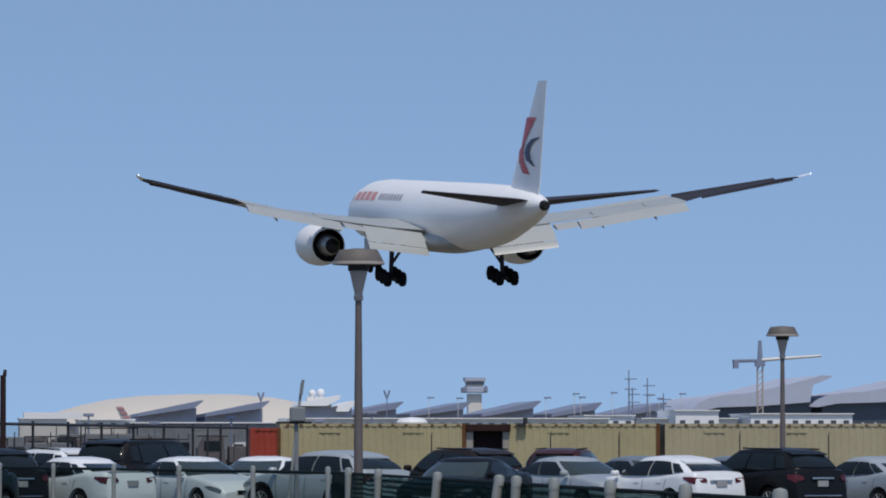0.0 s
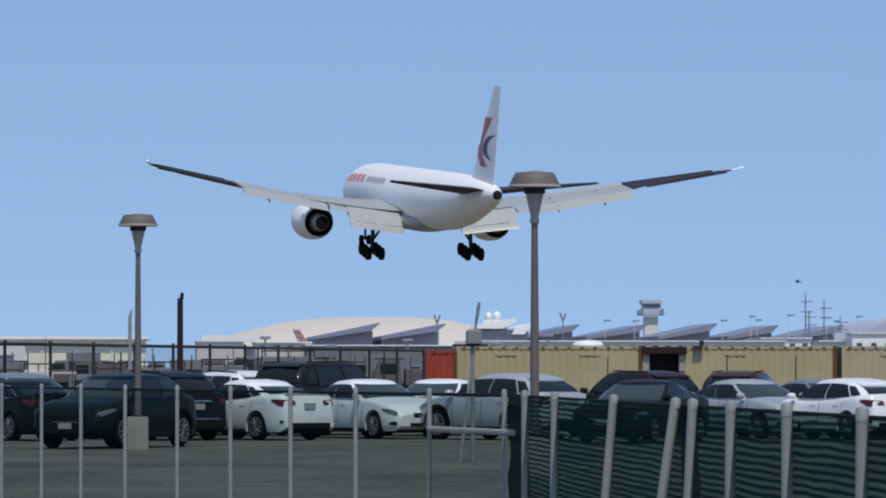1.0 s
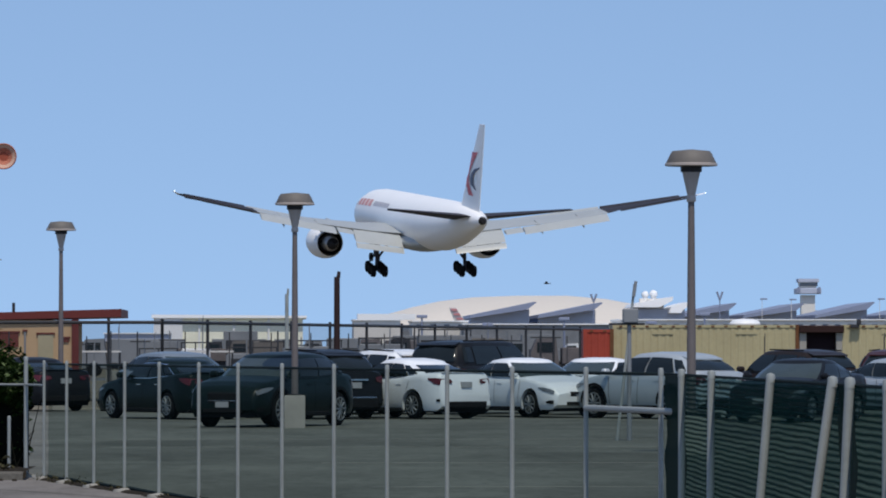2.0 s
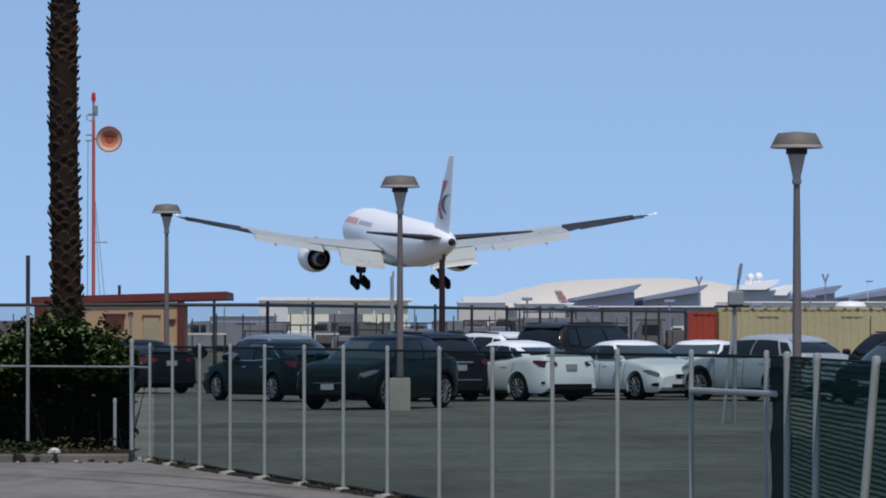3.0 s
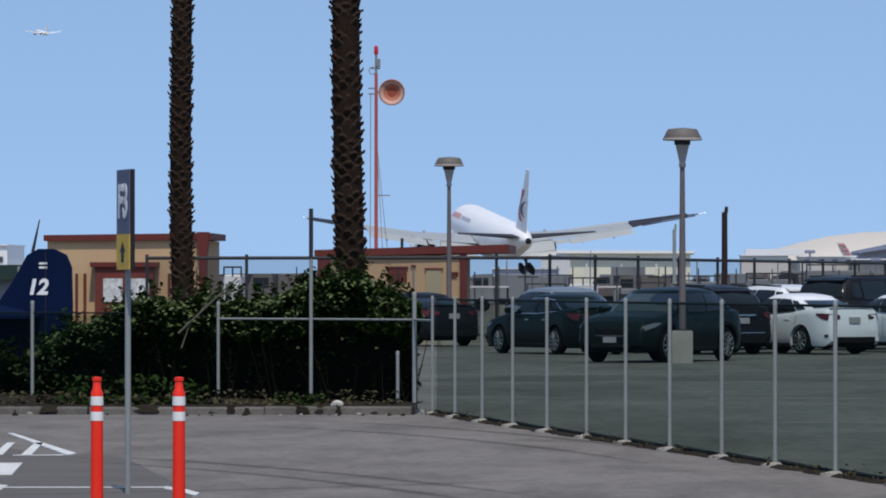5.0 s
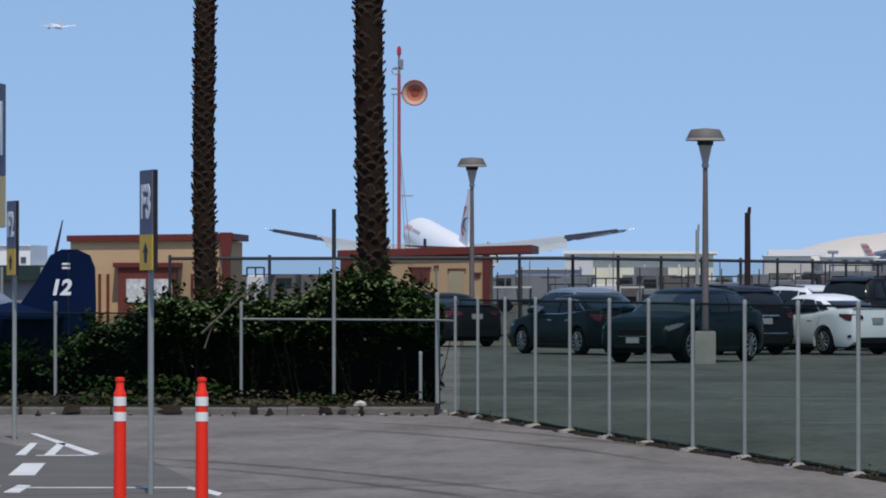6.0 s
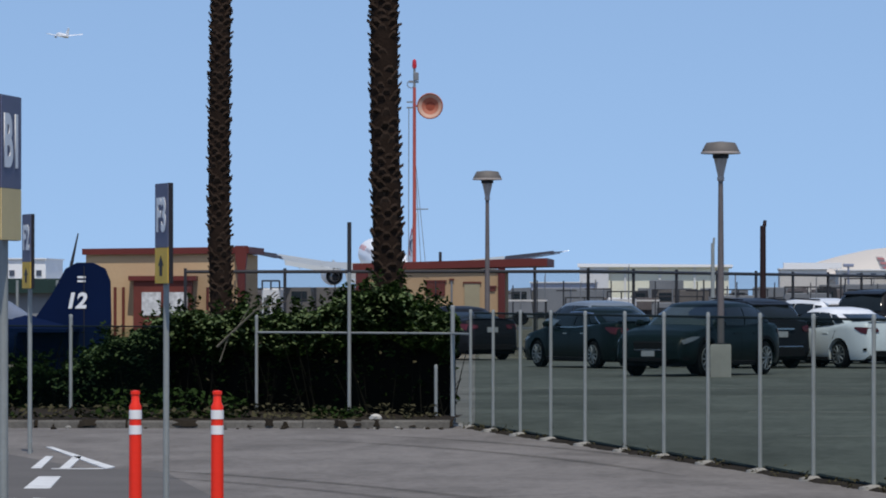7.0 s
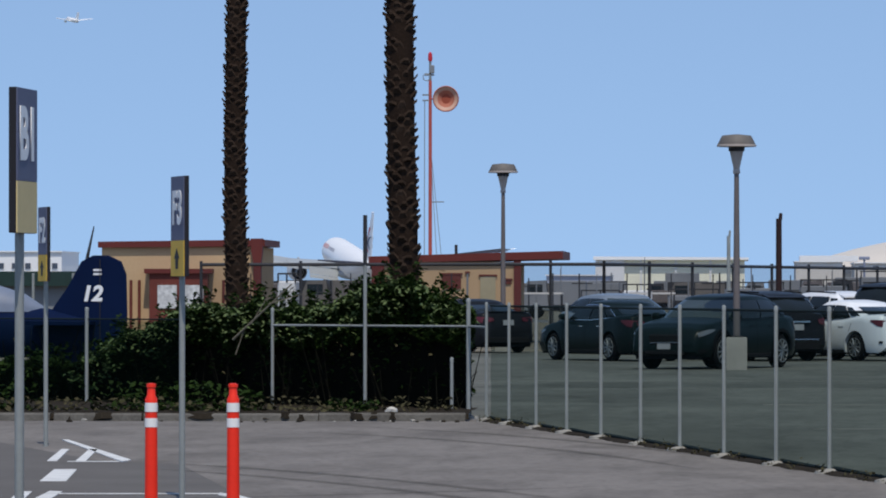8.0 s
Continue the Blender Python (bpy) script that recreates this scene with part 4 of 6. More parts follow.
                row.append((q.x, -q.y if mirrored else q.y, q.z))
            if across:
                row = [(a, -b, z) for a, b, z in row[:0:-1]] + row if i0 == 0 else row + [(a, -b, z) for a, b, z in row[-2::-1]]
            rows.append(row)
        return part(name, loft(bmesh.new(), rows, cap=False, closed=False), material, c, angle=60)

    pane("windscreen", 0, 0.0, 1, 0.74, 0.08, 0.94, GLASS_PALE, across=True)
    pane("rear_window", 4, 0.86, 5, 1.0, 0.24, 0.90, GLASS, across=True)
    for m in (False, True):
        pane("side_window", 2, 0.04, 3, 0.06, 0.12, 0.88, GLASS, m)
        pane("side_window", 3, 0.10, 3, 0.80, 0.12, 0.88, GLASS, m)
        pane("quarter_window", 3, 0.85, 4, 0.28, 0.20, 0.84, GLASS, m)
        if window_trim:
            pane("window_trim", 2, 0.0, 4, 0.30, 0.06, 0.10, CHROME, m, out=0.03)
            pane("window_trim", 4, 0.28, 4, 0.36, 0.10, 0.86, CHROME, m, out=0.03)
            pane("window_trim", 2, 0.1, 4, 0.32, 0.88, 0.92, CHROME, m, out=0.03)

    def ends(name, front, marks, material, out=0.014, label=""):
        """A lamp or trim that wraps an end of the body: marks are (how far back along the side or None, share of the width, low z, high z)."""
        sgn = 1 if front else -1
        for s in (1, -1):
            rows = []
            for k in range(5):
                row = []
                for back, share, z0, z1 in marks:
                    z = z0 + (z1 - z0) * k / 4
                    if back is None:
                        near = min((abs(q) for q in stations if q * sgn > 0 and upper(q) <= z + 0.001), default=hl)
                        q = sgn * (near + out)
                        row.append((q, s * w * share, z))
                    else:
                        q = sgn * (hl - back)
                        row.append((q + sgn * out * 0.5, s * (side(q, z) + out), z))
                rows.append(row)
            part(name, loft(bmesh.new(), rows, cap=False, closed=False), material, c, label)

    hz, tz = S["hood"] - 0.05, tail - 0.11
    ends("head_light", True, [(0.62, 0, hz - 0.02, hz), (0.40, 0, hz - 0.09, hz), (0.20, 0, hz - 0.14, hz - 0.04), (0.10, 0, hz - 0.17, hz - 0.09)], HEAD_CLEAR)
    if tall:
        ends("tail_light", False, [(0.32, 0, tz - 0.10, tz), (0.12, 0, tz - 0.18, tz), (0.09, 0, tz - 0.20, tz), (None, 0.62, tz - 0.12, tz - 0.04)], TAIL_RED)
    else:
        ends("tail_light", False, [(0.42, 0, tz - 0.04, tz + 0.0), (0.22, 0, tz - 0.14, tz + 0.0), (0.10, 0, tz - 0.17, tz - 0.01), (None, 0.48, tz - 0.12, tz - 0.03)], TAIL_RED)
    ends("bumper_lamp", False, [(0.16, 0, 0.42, 0.47), (0.10, 0, 0.42, 0.48), (0.06, 0, 0.42, 0.48)], PLASTIC)
    ends("fog_lamp", True, [(0.30, 0, 0.36, 0.40), (0.18, 0, 0.34, 0.43), (0.08, 0, 0.34, 0.43)], PLASTIC)
    rim = finish("rim", spoked_rim(r), RIM)
    tyre_data = finish("wheel", wheel_mesh(r, 0.22, 24), TYRE)
    hub = finish("hub", lathe([(r * 0.66, 0.0), (0.05, 0.004)], 20, "y"), PLASTIC)
    for s in (1, -1):
        for wx in (wb, -wb):
            tyre = new("wheel", tyre_data)
            tyre.parent, tyre.matrix_basis = c, pose(wx, s * (w - 0.12), r)
            for name, data, off in (("rim", rim, 0.098), ("hub", hub, 0.088)):
                ob = new(name, data)
                ob.parent, ob.matrix_basis = tyre, pose(0, s * off, 0, 0, 0, 0 if s > 0 else 180)
            if tall:
                arch = []
                for k in range(13):
                    a = math.pi * k / 12
                    arch.append([(wx + math.cos(a) * (r + e), s * (side(wx + math.cos(a) * (r + e), max(0.3, r + math.sin(a) * (r + e))) + 0.012), r + math.sin(a) * (r + e)) for e in (0.05, 0.12)])
                part("arch_trim", loft(bmesh.new(), arch, cap=False, closed=False), PLASTIC, c, "black plastic arch trim")
        part("mirror", box(S["cowl"] - 0.34, s * w * 0.95, belt + 0.01, S["cowl"] - 0.16, s * (w * 0.95 + 0.2), belt + 0.15, 0.045), body_mat, c)
        for hx in (0.02, -0.86):
            part("door_handle", box(hx - 0.11, s * (side(hx, belt - 0.14) - 0.01), belt - 0.155, hx + 0.09, s * (side(hx, belt - 0.14) + 0.014), belt - 0.130), CHROME if window_trim else body_mat, c)
        for q0, q1 in ((wb - r - 0.14, wb - r - 0.2), (-0.22, -0.2), (-wb + 0.16, -wb + r * 0.7 + 0.12)):
            rows = [[(q0 + (q1 - q0) * (1 - k / 5) + d, s * (side(q0 + (q1 - q0) * (1 - k / 5), z) + 0.004), z) for d in (-0.008, 0.008)] for k, z in ((k, 0.36 + (belt - 0.42) * k / 5) for k in range(6)) if z > lower(q0 + (q1 - q0) * (1 - k / 5)) + 0.03]
            if len(rows) > 1:
                part("door_seam", loft(bmesh.new(), rows, cap=False, closed=False), PLASTIC, c)
        part("sill", box(-wb + r + 0.1, s * w * 0.94, floor_z - 0.03, wb - r - 0.1, s * (w * 0.985), floor_z + 0.07, 0.02), PLASTIC, c)
    part("front_intake", box(hl - 0.22, -w * 0.52, 0.30, hl + 0.008, w * 0.52, 0.42, 0.03), PLASTIC, c)
    part("grille", box(hl - 0.14, -w * 0.40, 0.50, hl + 0.006, w * 0.40, S["hood"] - 0.15, 0.03), PLASTIC, c)
    part("grille_bar", box(hl - 0.05, -w * 0.36, 0.56, hl + 0.014, w * 0.36, 0.58), CHROME, c)
    part("rear_bumper", box(-hl - 0.012, -w * 0.72, 0.24, -hl + 0.30, w * 0.72, 0.46 if not tall else 0.52, 0.05), PLASTIC, c, "black lower bumper")
    plate_z = tail - 0.34 if not tall else tail - 0.40
    part("number_plate", box(-hl - 0.01, -0.155, plate_z, -hl + 0.06, 0.155, plate_z + 0.14), PLATE, c, "", pose(0, 0, 0, 0, 0, 0))
    part("front_plate", box(hl - 0.03, -0.155, 0.43, hl + 0.02, 0.155, 0.55), PLATE, c)
    if style == "sedan":
        part("boot_lip", box(-hl + 0.10, -w * 0.72, tail + 0.012, -hl + 0.20, w * 0.72, tail + 0.035, 0.008), body_mat, c)
    else:
        sx = S["roof1"]
        part("roof_spoiler", loft(bmesh.new(), [[(sx + 0.18, b, H - 0.10 - S["arc"]), (sx - 0.10, b, H - 0.13 - S["arc"]), (sx - 0.10, b, H - 0.10 - S["arc"]), (sx + 0.18, b, H - 0.03 - S["arc"])] for b in (-wr * 0.82, wr * 0.82)]), body_mat, c)
        part("tailgate_trim", box(-hl - 0.004, -w * 0.36, tail - 0.22, -hl + 0.10, w * 0.36, tail - 0.18), CHROME, c, "chrome bar on the tailgate")
        if tall:
            part("bumper_strip", box(-hl - 0.016, -w * 0.62, 0.50, -hl + 0.2, w * 0.62, 0.535, 0.012), CHROME, c, "bright bumper strip")
        if style in ("suv", "large_suv"):
            for s in (1, -1):
                part("roof_rail", tube((S["roof0"] - 0.25, s * wr * 0.9, H - 0.01), (S["roof1"] + 0.25, s * wr * 0.9, H - 0.01 - S["arc"] * 0.6), 0.018, n=6), PLASTIC, c)
    return c


AWAY, TOWARD, FACING = 120, -60, 242
car("crossover", "green", -0.3, 109.6, FACING, "dark green-black SUV parked beside the lamp base")
car("sedan", "green", -2.78, 121.7, AWAY, "dark green sedan with bright window trim parked askew", window_trim=True)
car("sedan", "black", -7.1, 139.0 - 1.0, AWAY, "black sedan near the hedge end of the lot")
car("suv", "black", 0.47, 122.0, AWAY, "black SUV with its tailgate to the fence")
car("sedan", "white", 2.85, 122.5, 127, "white sedan with red tail lights")
car("sedan", "white", 5.96, 124.6, TOWARD, "white sedan with its bonnet to the fence")
car("crossover", "silver", 8.95, 121.5, 128, "silver-blue crossover with dark rear glass")
car("sedan", "black", 11.8, 116.6, FACING, "black car behind the green netting")
car("suv", "brown", 12.8, 129.0, AWAY, "dark brown SUV in the second row")
car("sedan", "silver", 15.3, 124.0, TOWARD, "silver sedan behind the green netting")
car("suv", "maroon", 17.0, 140.0, 72, "dark red high-roofed SUV before the containers")
car("hatch", "white", 17.2, 121.8, AWAY, "white hatchback with a sloping rear window")
car("sedan", "grey", 17.9, 130.0, TOWARD, "grey sedan in the second row")
car("suv", "black", 19.6, 122.0, AWAY, "black SUV with tinted windows")
car("sedan", "silver", 22.6, 124.0, AWAY, "silver sedan at the row's end")
car("sedan", "grey", 20.6, 131.0, TOWARD, "grey sedan in the second row")
car("crossover", "grey", -2.76, 134.0, TOWARD, "grey crossover in the second row")
car("large_suv", "black", 5.02, 131.0, 57, "large black SUV in the second row")
car("suv", "white", 2.5, 131.5, AWAY, "white-roofed SUV in the second row")
car("suv", "grey", 0.6, 130.5, AWAY, "grey SUV in the second row")
car("sedan", "white", 7.9, 130.0, FACING, "white sedan in the second row")


# ---------------------------------------------------------------- poles in the lot
def simple_pole(x, y, h, r, material, label):
    p = thing("pole", label, "pole")
    part("shaft", tube((x, y, -0.05), (x, y, h), r, r * 0.85, 12), material, p)
    part("top_fitting", tube((x + r * 0.4, y, h - 0.02), (x + r * 0.6, y, h + 0.14), r * 0.6, r * 0.45, 8), material, p)


simple_pole(1.26, 128.5, 3.5, 0.088, mat("dark_rusty_pole", (0.035, 0.022, 0.022), 0.8), "stout dark rusty pole behind the cars")
simple_pole(-0.01, 127.5, 3.05, 0.055, GALV, "pale grey steel pole behind the cars")


def leaning_stake():
    s = thing("signal_pole", "leaning galvanised pole carrying a grey box", "pole")
    part("shaft", tube((5.99, 92, -0.05), (6.32, 92, 2.85), 0.03, 0.024), GALV, s)
    part("leg", tube((6.22, 92, -0.05), (6.22, 92, 2.2), 0.045, 0.04), GREY_BOX, s, "grey round post")
    part("cross_bar", box(5.85, 91.96, 2.10, 6.5, 92.04, 2.14), DARK_STEEL, s)
    part("junction_box", box(6.10, 91.85, 2.14, 6.38, 92.1, 2.40, 0.02), GREY_BOX, s)
    part("lens_head", tube((6.3, 91.95, 2.62), (6.34, 91.95, 2.9), 0.03, 0.028), GREY_BOX, s)


leaning_stake()


# ---------------------------------------------------------------- far fence of the lot
def far_fence():
    f = thing("boundary_fence", "tall black steel boundary fence with wire netting", "fence")
    h = 2.42
    wire = net("fence_wire_net", (0.035, 0.042, 0.048), 0.27)
    for a, b in (((-15, 143.5, 0), (-3.5, 142, 0)), ((-3.5, 142, 0), (11.0, 190.0, 0))):
        pts = line(a, b, 2.6 if a[0] < -10 else 4.1)
        for p in pts:
            part("post", tube((p.x, p.y, -0.05), (p.x, p.y, h + 0.1), 0.045, n=8), DARK_STEEL, f)
        for p, q in zip(pts, pts[1:]):
            part("top_rail", tube((p.x, p.y, h), (q.x, q.y, h), 0.048, n=8), DARK_STEEL, f)
            part("net_panel", loft(bmesh.new(), [[(p.x, p.y, 0.02), (q.x, q.y, 0.02)], [(p.x, p.y, h), (q.x, q.y, h)]], cap=False, closed=False), wire, f)
            m = p.lerp(q, 0.5)
            part("stay", tube((m.x, m.y, -0.05), (m.x, m.y, h - 0.25), 0.018, n=6), DARK_STEEL, f)


far_fence()


# ---------------------------------------------------------------- containers
def container(x0, y, length, h, material, label, corrugated=True, turn=0.0, depth=2.44):
    """A shipping container whose long side stands towards the lot."""
    c = thing("shipping_container", label, "container", "containers", pose(x0, y, 0, 0, 0, turn))
    bm = bmesh.new()
    n = int(length / 0.28)
    outline = []
    for i in range(n):
        x = 0.08 + (length - 0.16) * i / n
        p = (length - 0.16) / n
        outline += [(x, 0.0), (x + p * 0.34, 0.0), (x + p * 0.5, 0.022), (x + p * 0.84, 0.022)]
    loft(bm, [[(x, d, z) for x, d in outline] + [(length - 0.05, depth, z), (0.05, depth, z)] for z in (0.16, h - 0.1)])
    part("corrugated_side", bm, material, c, angle=20)
    for z0, z1 in ((0.0, 0.16), (h - 0.11, h - 0.0)):
        part("side_rail", box(0, -0.02, z0, length, 0.1, z1), material, c)
    part("roof", box(0.01, 0.1, h - 0.1, length - 0.01, depth, h - 0.02), material, c)
    for x in (0, length - 0.14):
        part("corner_post", box(x, -0.03, 0, x + 0.14, 0.12, h + 0.01), RUST if x else material, c)
    for k in range(max(1, int(length / 3.2))):
        x = 1.5 + k * 3.2
        if x < length - 0.6:
            part("vent", box(x, -0.03, h - 0.36, x + 0.8, 0.0, h - 0.27), material, c)
    for k in range(int(length / 0.5)):
        part("roof_lug", box(0.25 + k * 0.5, -0.035, h - 0.09, 0.37 + k * 0.5, 0.0, h - 0.03), RUST, c)
    return c


container(12.35, 192.0, 7.1, 2.60, CONTAINER_Y, "yellow corrugated shipping container")
container(21.1, 192.0, 5.8, 2.60, CONTAINER_Y, "yellow corrugated shipping container with a rusty end")
container(27.1, 192.0, 9.2, 2.60, CONTAINER_T, "faded tan corrugated shipping container")
container(11.15, 190.6, 1.15, 2.42, CONTAINER_R, "rust-red container end beside the fence")


def gate_house():
    g = thing("storage_doorway", "dark roller doorway under a brown lintel between containers", "doorway")
    part("door", box(19.75, 192.3, 0, 20.85, 192.4, 2.3), BLACKISH, g)
    part("lintel", box(19.45, 191.8, 2.3, 21.15, 193, 2.58, 0.03), mat("dark_brown_timber", (0.035, 0.02, 0.018), 0.8), g, "dark brown lintel")
    for x in (19.47, 20.87):
        part("jamb", box(x, 192.0, 0, x + 0.26, 193, 2.3), CONCRETE, g)
    part("back_wall", box(19.5, 193.2, 0, 21.1, 193.4, 2.5), RUST, g)
    lamp_box = thing("wall_lantern", "small dark lantern on the container's top edge", "lantern")
    part("bracket", box(21.4, 191.7, 2.48, 21.7, 191.95, 2.62, 0.02), DARK_STEEL, lamp_box)
    part("head", box(21.62, 191.66, 2.6, 21.78, 191.9, 2.82, 0.03), DARK_STEEL, lamp_box)


gate_house()
for x in (15.0, 17.9, 22.4, 25.0, 29.6, 33.0):
    simple_pole(x, 189.5, 2.15, 0.028, DARK_STEEL, "thin dark stake in front of the containers")


# ---------------------------------------------------------------- tan buildings with red trim
def annex():
    b = thing("tan_annex", "low tan stucco building with a red slanting roof edge", "building")
    y = 165.0
    x0, x1 = -11.6, -6.95
    part("wall", box(x0, y, 0, x1, y + 7, 2.62), TAN_WALL, b)
    roof = prism([(x0 - 0.15, 2.58), (x1 + 1.55, 2.72), (x1 + 1.55, 2.98), (x0 - 0.15, 2.80)], y - 0.16, y + 7.3)
    part("roof", roof, RED_TRIM, b, "red painted roof edge")
    part("corner_post", box(x0 - 0.05, y - 0.12, 0, x0 + 0.35, y - 0.02, 2.6), RED_TRIM, b, "red corner post")
    part("corner_post", box(x1 - 0.05, y - 0.12, 0, x1 + 0.18, y - 0.02, 2.68), RED_TRIM, b, "red corner post")
    part("porch_post", tube((x1 + 1.15, y - 0.2, -0.05), (x1 + 1.15, y - 0.2, 2.7), 0.05), DARK_STEEL, b)
    for x, z0, z1, w, m in ((-9.35, 1.75, 2.2, 0.62, BROWN_RED), (-8.55, 0.8, 2.25, 0.06, GREY_BOX), (-8.1, 1.0, 2.15, 0.5, CONTAINER_T), (-7.35, 1.9, 2.02, 0.25, BROWN_RED)):
        wnd = part("window", box(x, y - 0.05, z0, x + w, y + 0.03, z1), m, b)
        part("frame", box(x - 0.05, y - 0.07, z1, x + w + 0.05, y, z1 + 0.06), BROWN_RED, wnd)
    part("roof_vent", tube((-9.0, y + 2, 2.8), (-9.0, y + 2, 3.2), 0.05), DARK_STEEL, b)


annex()


def hall():
    b = thing("tan_hall", "tan stucco building with red parapet and red-framed entrance", "building")
    y, x0, x1 = 152.0, -18.9, -14.15
    part("wall", box(x0, y, 0, x1, y + 5, 3.0), TAN_WALL, b)
    part("parapet", prism([(x0 - 0.1, 2.98), (x1 + 0.2, 3.02), (x1 + 0.2, 3.22), (x0 - 0.1, 3.16)], y - 0.15, y + 5), RED_TRIM, b, "dark red parapet band")
    part("corner_column", loft(bmesh.new(), [[(x1 - 0.18 * k, y - 0.25, z), (x1 + 0.12 * k, y - 0.25, z), (x1 + 0.12 * k, y + 0.1, z), (x1 - 0.18 * k, y + 0.1, z)] for z, k in ((0, 0.7), (2.5, 0.75), (2.9, 1.15), (3.25, 1.2))]), RED_TRIM, b, "red flared corner column")
    ent = part("entrance", box(-17.4, y - 0.5, 0, -15.65, y - 0.04, 2.2), BROWN_RED, b, "red framed entrance")
    part("lintel", box(-17.55, y - 0.6, 2.2, -15.5, y, 2.34), RED_TRIM, ent)
    for x in (-17.15, -16.35):
        part("pane", box(x, y - 0.54, 1.15, x + 0.58, y - 0.49, 1.85), NOTICE, ent, "pale notice panel")
    for x in (-18.0, -17.75, -15.2):
        part("downpipe", tube((x, y - 0.12, 0), (x, y - 0.12, 2.0), 0.045), BROWN_RED, b)
    for x, h in ((-15.1, 3.9), (-16.9, 3.7)):
        part("aerial", tube((x, y + 3, 3.1), (x, y + 3, h), 0.018, n=6), GREY_BOX, b)


hall()


def dark_shed():
    b = thing("dark_shed", "long low shed with a dark green roof", "building")
    part("wall", box(-27, 176, 0, -19.4, 184, 1.9), GREY_BOX, b)
    part("roof", prism([(-27.2, 1.85), (-19.2, 1.85), (-19.2, 2.36), (-27.2, 2.36)], 175.6, 184.4), DARK_GREEN, b, "dark green roof")
    for x in (-25.6, -24.2, -22.8, -21.4):
        part("post", tube((x, 175.3, 0), (x, 175.3, 2.3), 0.05), GALV, b)


dark_shed()


def yard_clutter():
    rnd = random.Random(11)
    for i, (x, y, w, h, m, label) in enumerate((
            (-6.0, 205, 1.6, 1.45, GREY_BOX, "grey metal generator box with handrail"), (-4.4, 210, 1.2, 1.7, WHITE, "white metal utility cabinet with handrail"), (-2.6, 215, 2.2, 1.5, GREY_BOX, "grey metal generator box with handrail"),
            (-0.2, 220, 2.6, 1.8, GREY_BOX, "grey equipment skid with a handrail"), (3.0, 215, 2.0, 1.9, GREY_BOX, "dark grey tank skid with handrail"), (5.8, 225, 2.4, 2.3, GREY_BOX, "grey equipment skid with a handrail"), (-15.0, 168, 0.6, 2.0, WHITE, "white cabinet beside the hall"))):
        b = thing("equipment_box", label, "equipment")
        part("cabinet", box(x, y, 0, x + w, y + 1.6, h, 0.04), m, b)
        part("top_rail", tube((x, y, h + 0.25), (x + w, y, h + 0.25), 0.03, n=6), DARK_STEEL, b)
        for k in (0.02, 0.5, 0.98):
            part("upright", tube((x + w * k, y, h - 0.05), (x + w * k, y, h + 0.25), 0.03, n=6), DARK_STEEL, b)
        part("door", box(x + w * 0.1, y - 0.03, 0.2, x + w * 0.45, y, h * 0.85), DARK_STEEL if m is GREY_BOX else GREY_BOX, b)
    for x, y, h in ((-7.6, 200, 1.9), (-6.9, 208, 2.6), (-5.2, 199, 2.2), (-3.4, 204, 2.9), (-1.6, 200, 2.1), (0.9, 206, 2.6), (1.8, 200, 2.0), (4.2, 207, 2.5), (6.4, 203, 2.3), (8.3, 210, 2.7)):
        simple_pole(x, y, h, 0.03, GREY_BOX, "thin grey post standing in the yard")
    for x, y in ((-7.4, 198.5), (-3.0, 199.0), (1.2, 198.5), (5.0, 199.5)):
        c = thing("baggage_cart", "low grey baggage cart in the yard", "cart", "baggage carts", pose(x, y, 0))
        part("deck", box(-0.9, -0.6, 0.45, 0.9, 0.6, 0.55), GREY_BOX, c)
        part("roof", box(-0.9, -0.6, 1.55, 0.9, 0.6, 1.62), FAR_PALE, c)
        for dx in (-0.85, 0.85):
            for dy in (-0.55, 0.55):
                part("upright", tube((dx, dy, 0.5), (dx, dy, 1.6), 0.025, n=6), DARK_STEEL, c)
                part("wheel", wheel_mesh(0.22, 0.12), TYRE, c, "", pose(dx * 0.75, dy, 0.22))
    wall = new("trim_wall", finish("trim_wall", box(-7, 196, 0, 10, 196.3, 0.85), CONCRETE))
    tagged(wall, "low grey barrier wall behind the fence", "wall", kind="structure")


yard_clutter()


def cargo_shed():
    s = thing("cargo_shed", "long cream metal cargo hall across the runway", "building")
    part("wall", box(-33.2, 1300, 0, 4.0, 1360, 9.8), CREAM, s)
    part("end_wall", box(-34.2, 1299, 0, -26.8, 1360, 10.3), WHITE, s, "white end bay")
    part("roof", prism([(-34.7, 9.8), (5.0, 9.8), (5.0, 10.4), (-34.7, 10.7)], 1298, 1362), WHITE, s)
    for k in range(3):
        part("rib", box(-22.8 + k * 8.9, 1299.5, 0, -22.3 + k * 8.9, 1300, 9.8), WHITE, s)
    for k in range(3):
        part("dock_door", box(-19.3 + k * 8.0, 1299.6, 0, -13.4 + k * 8.0, 1300, 4.4), GREY_BOX, s)


cargo_shed()


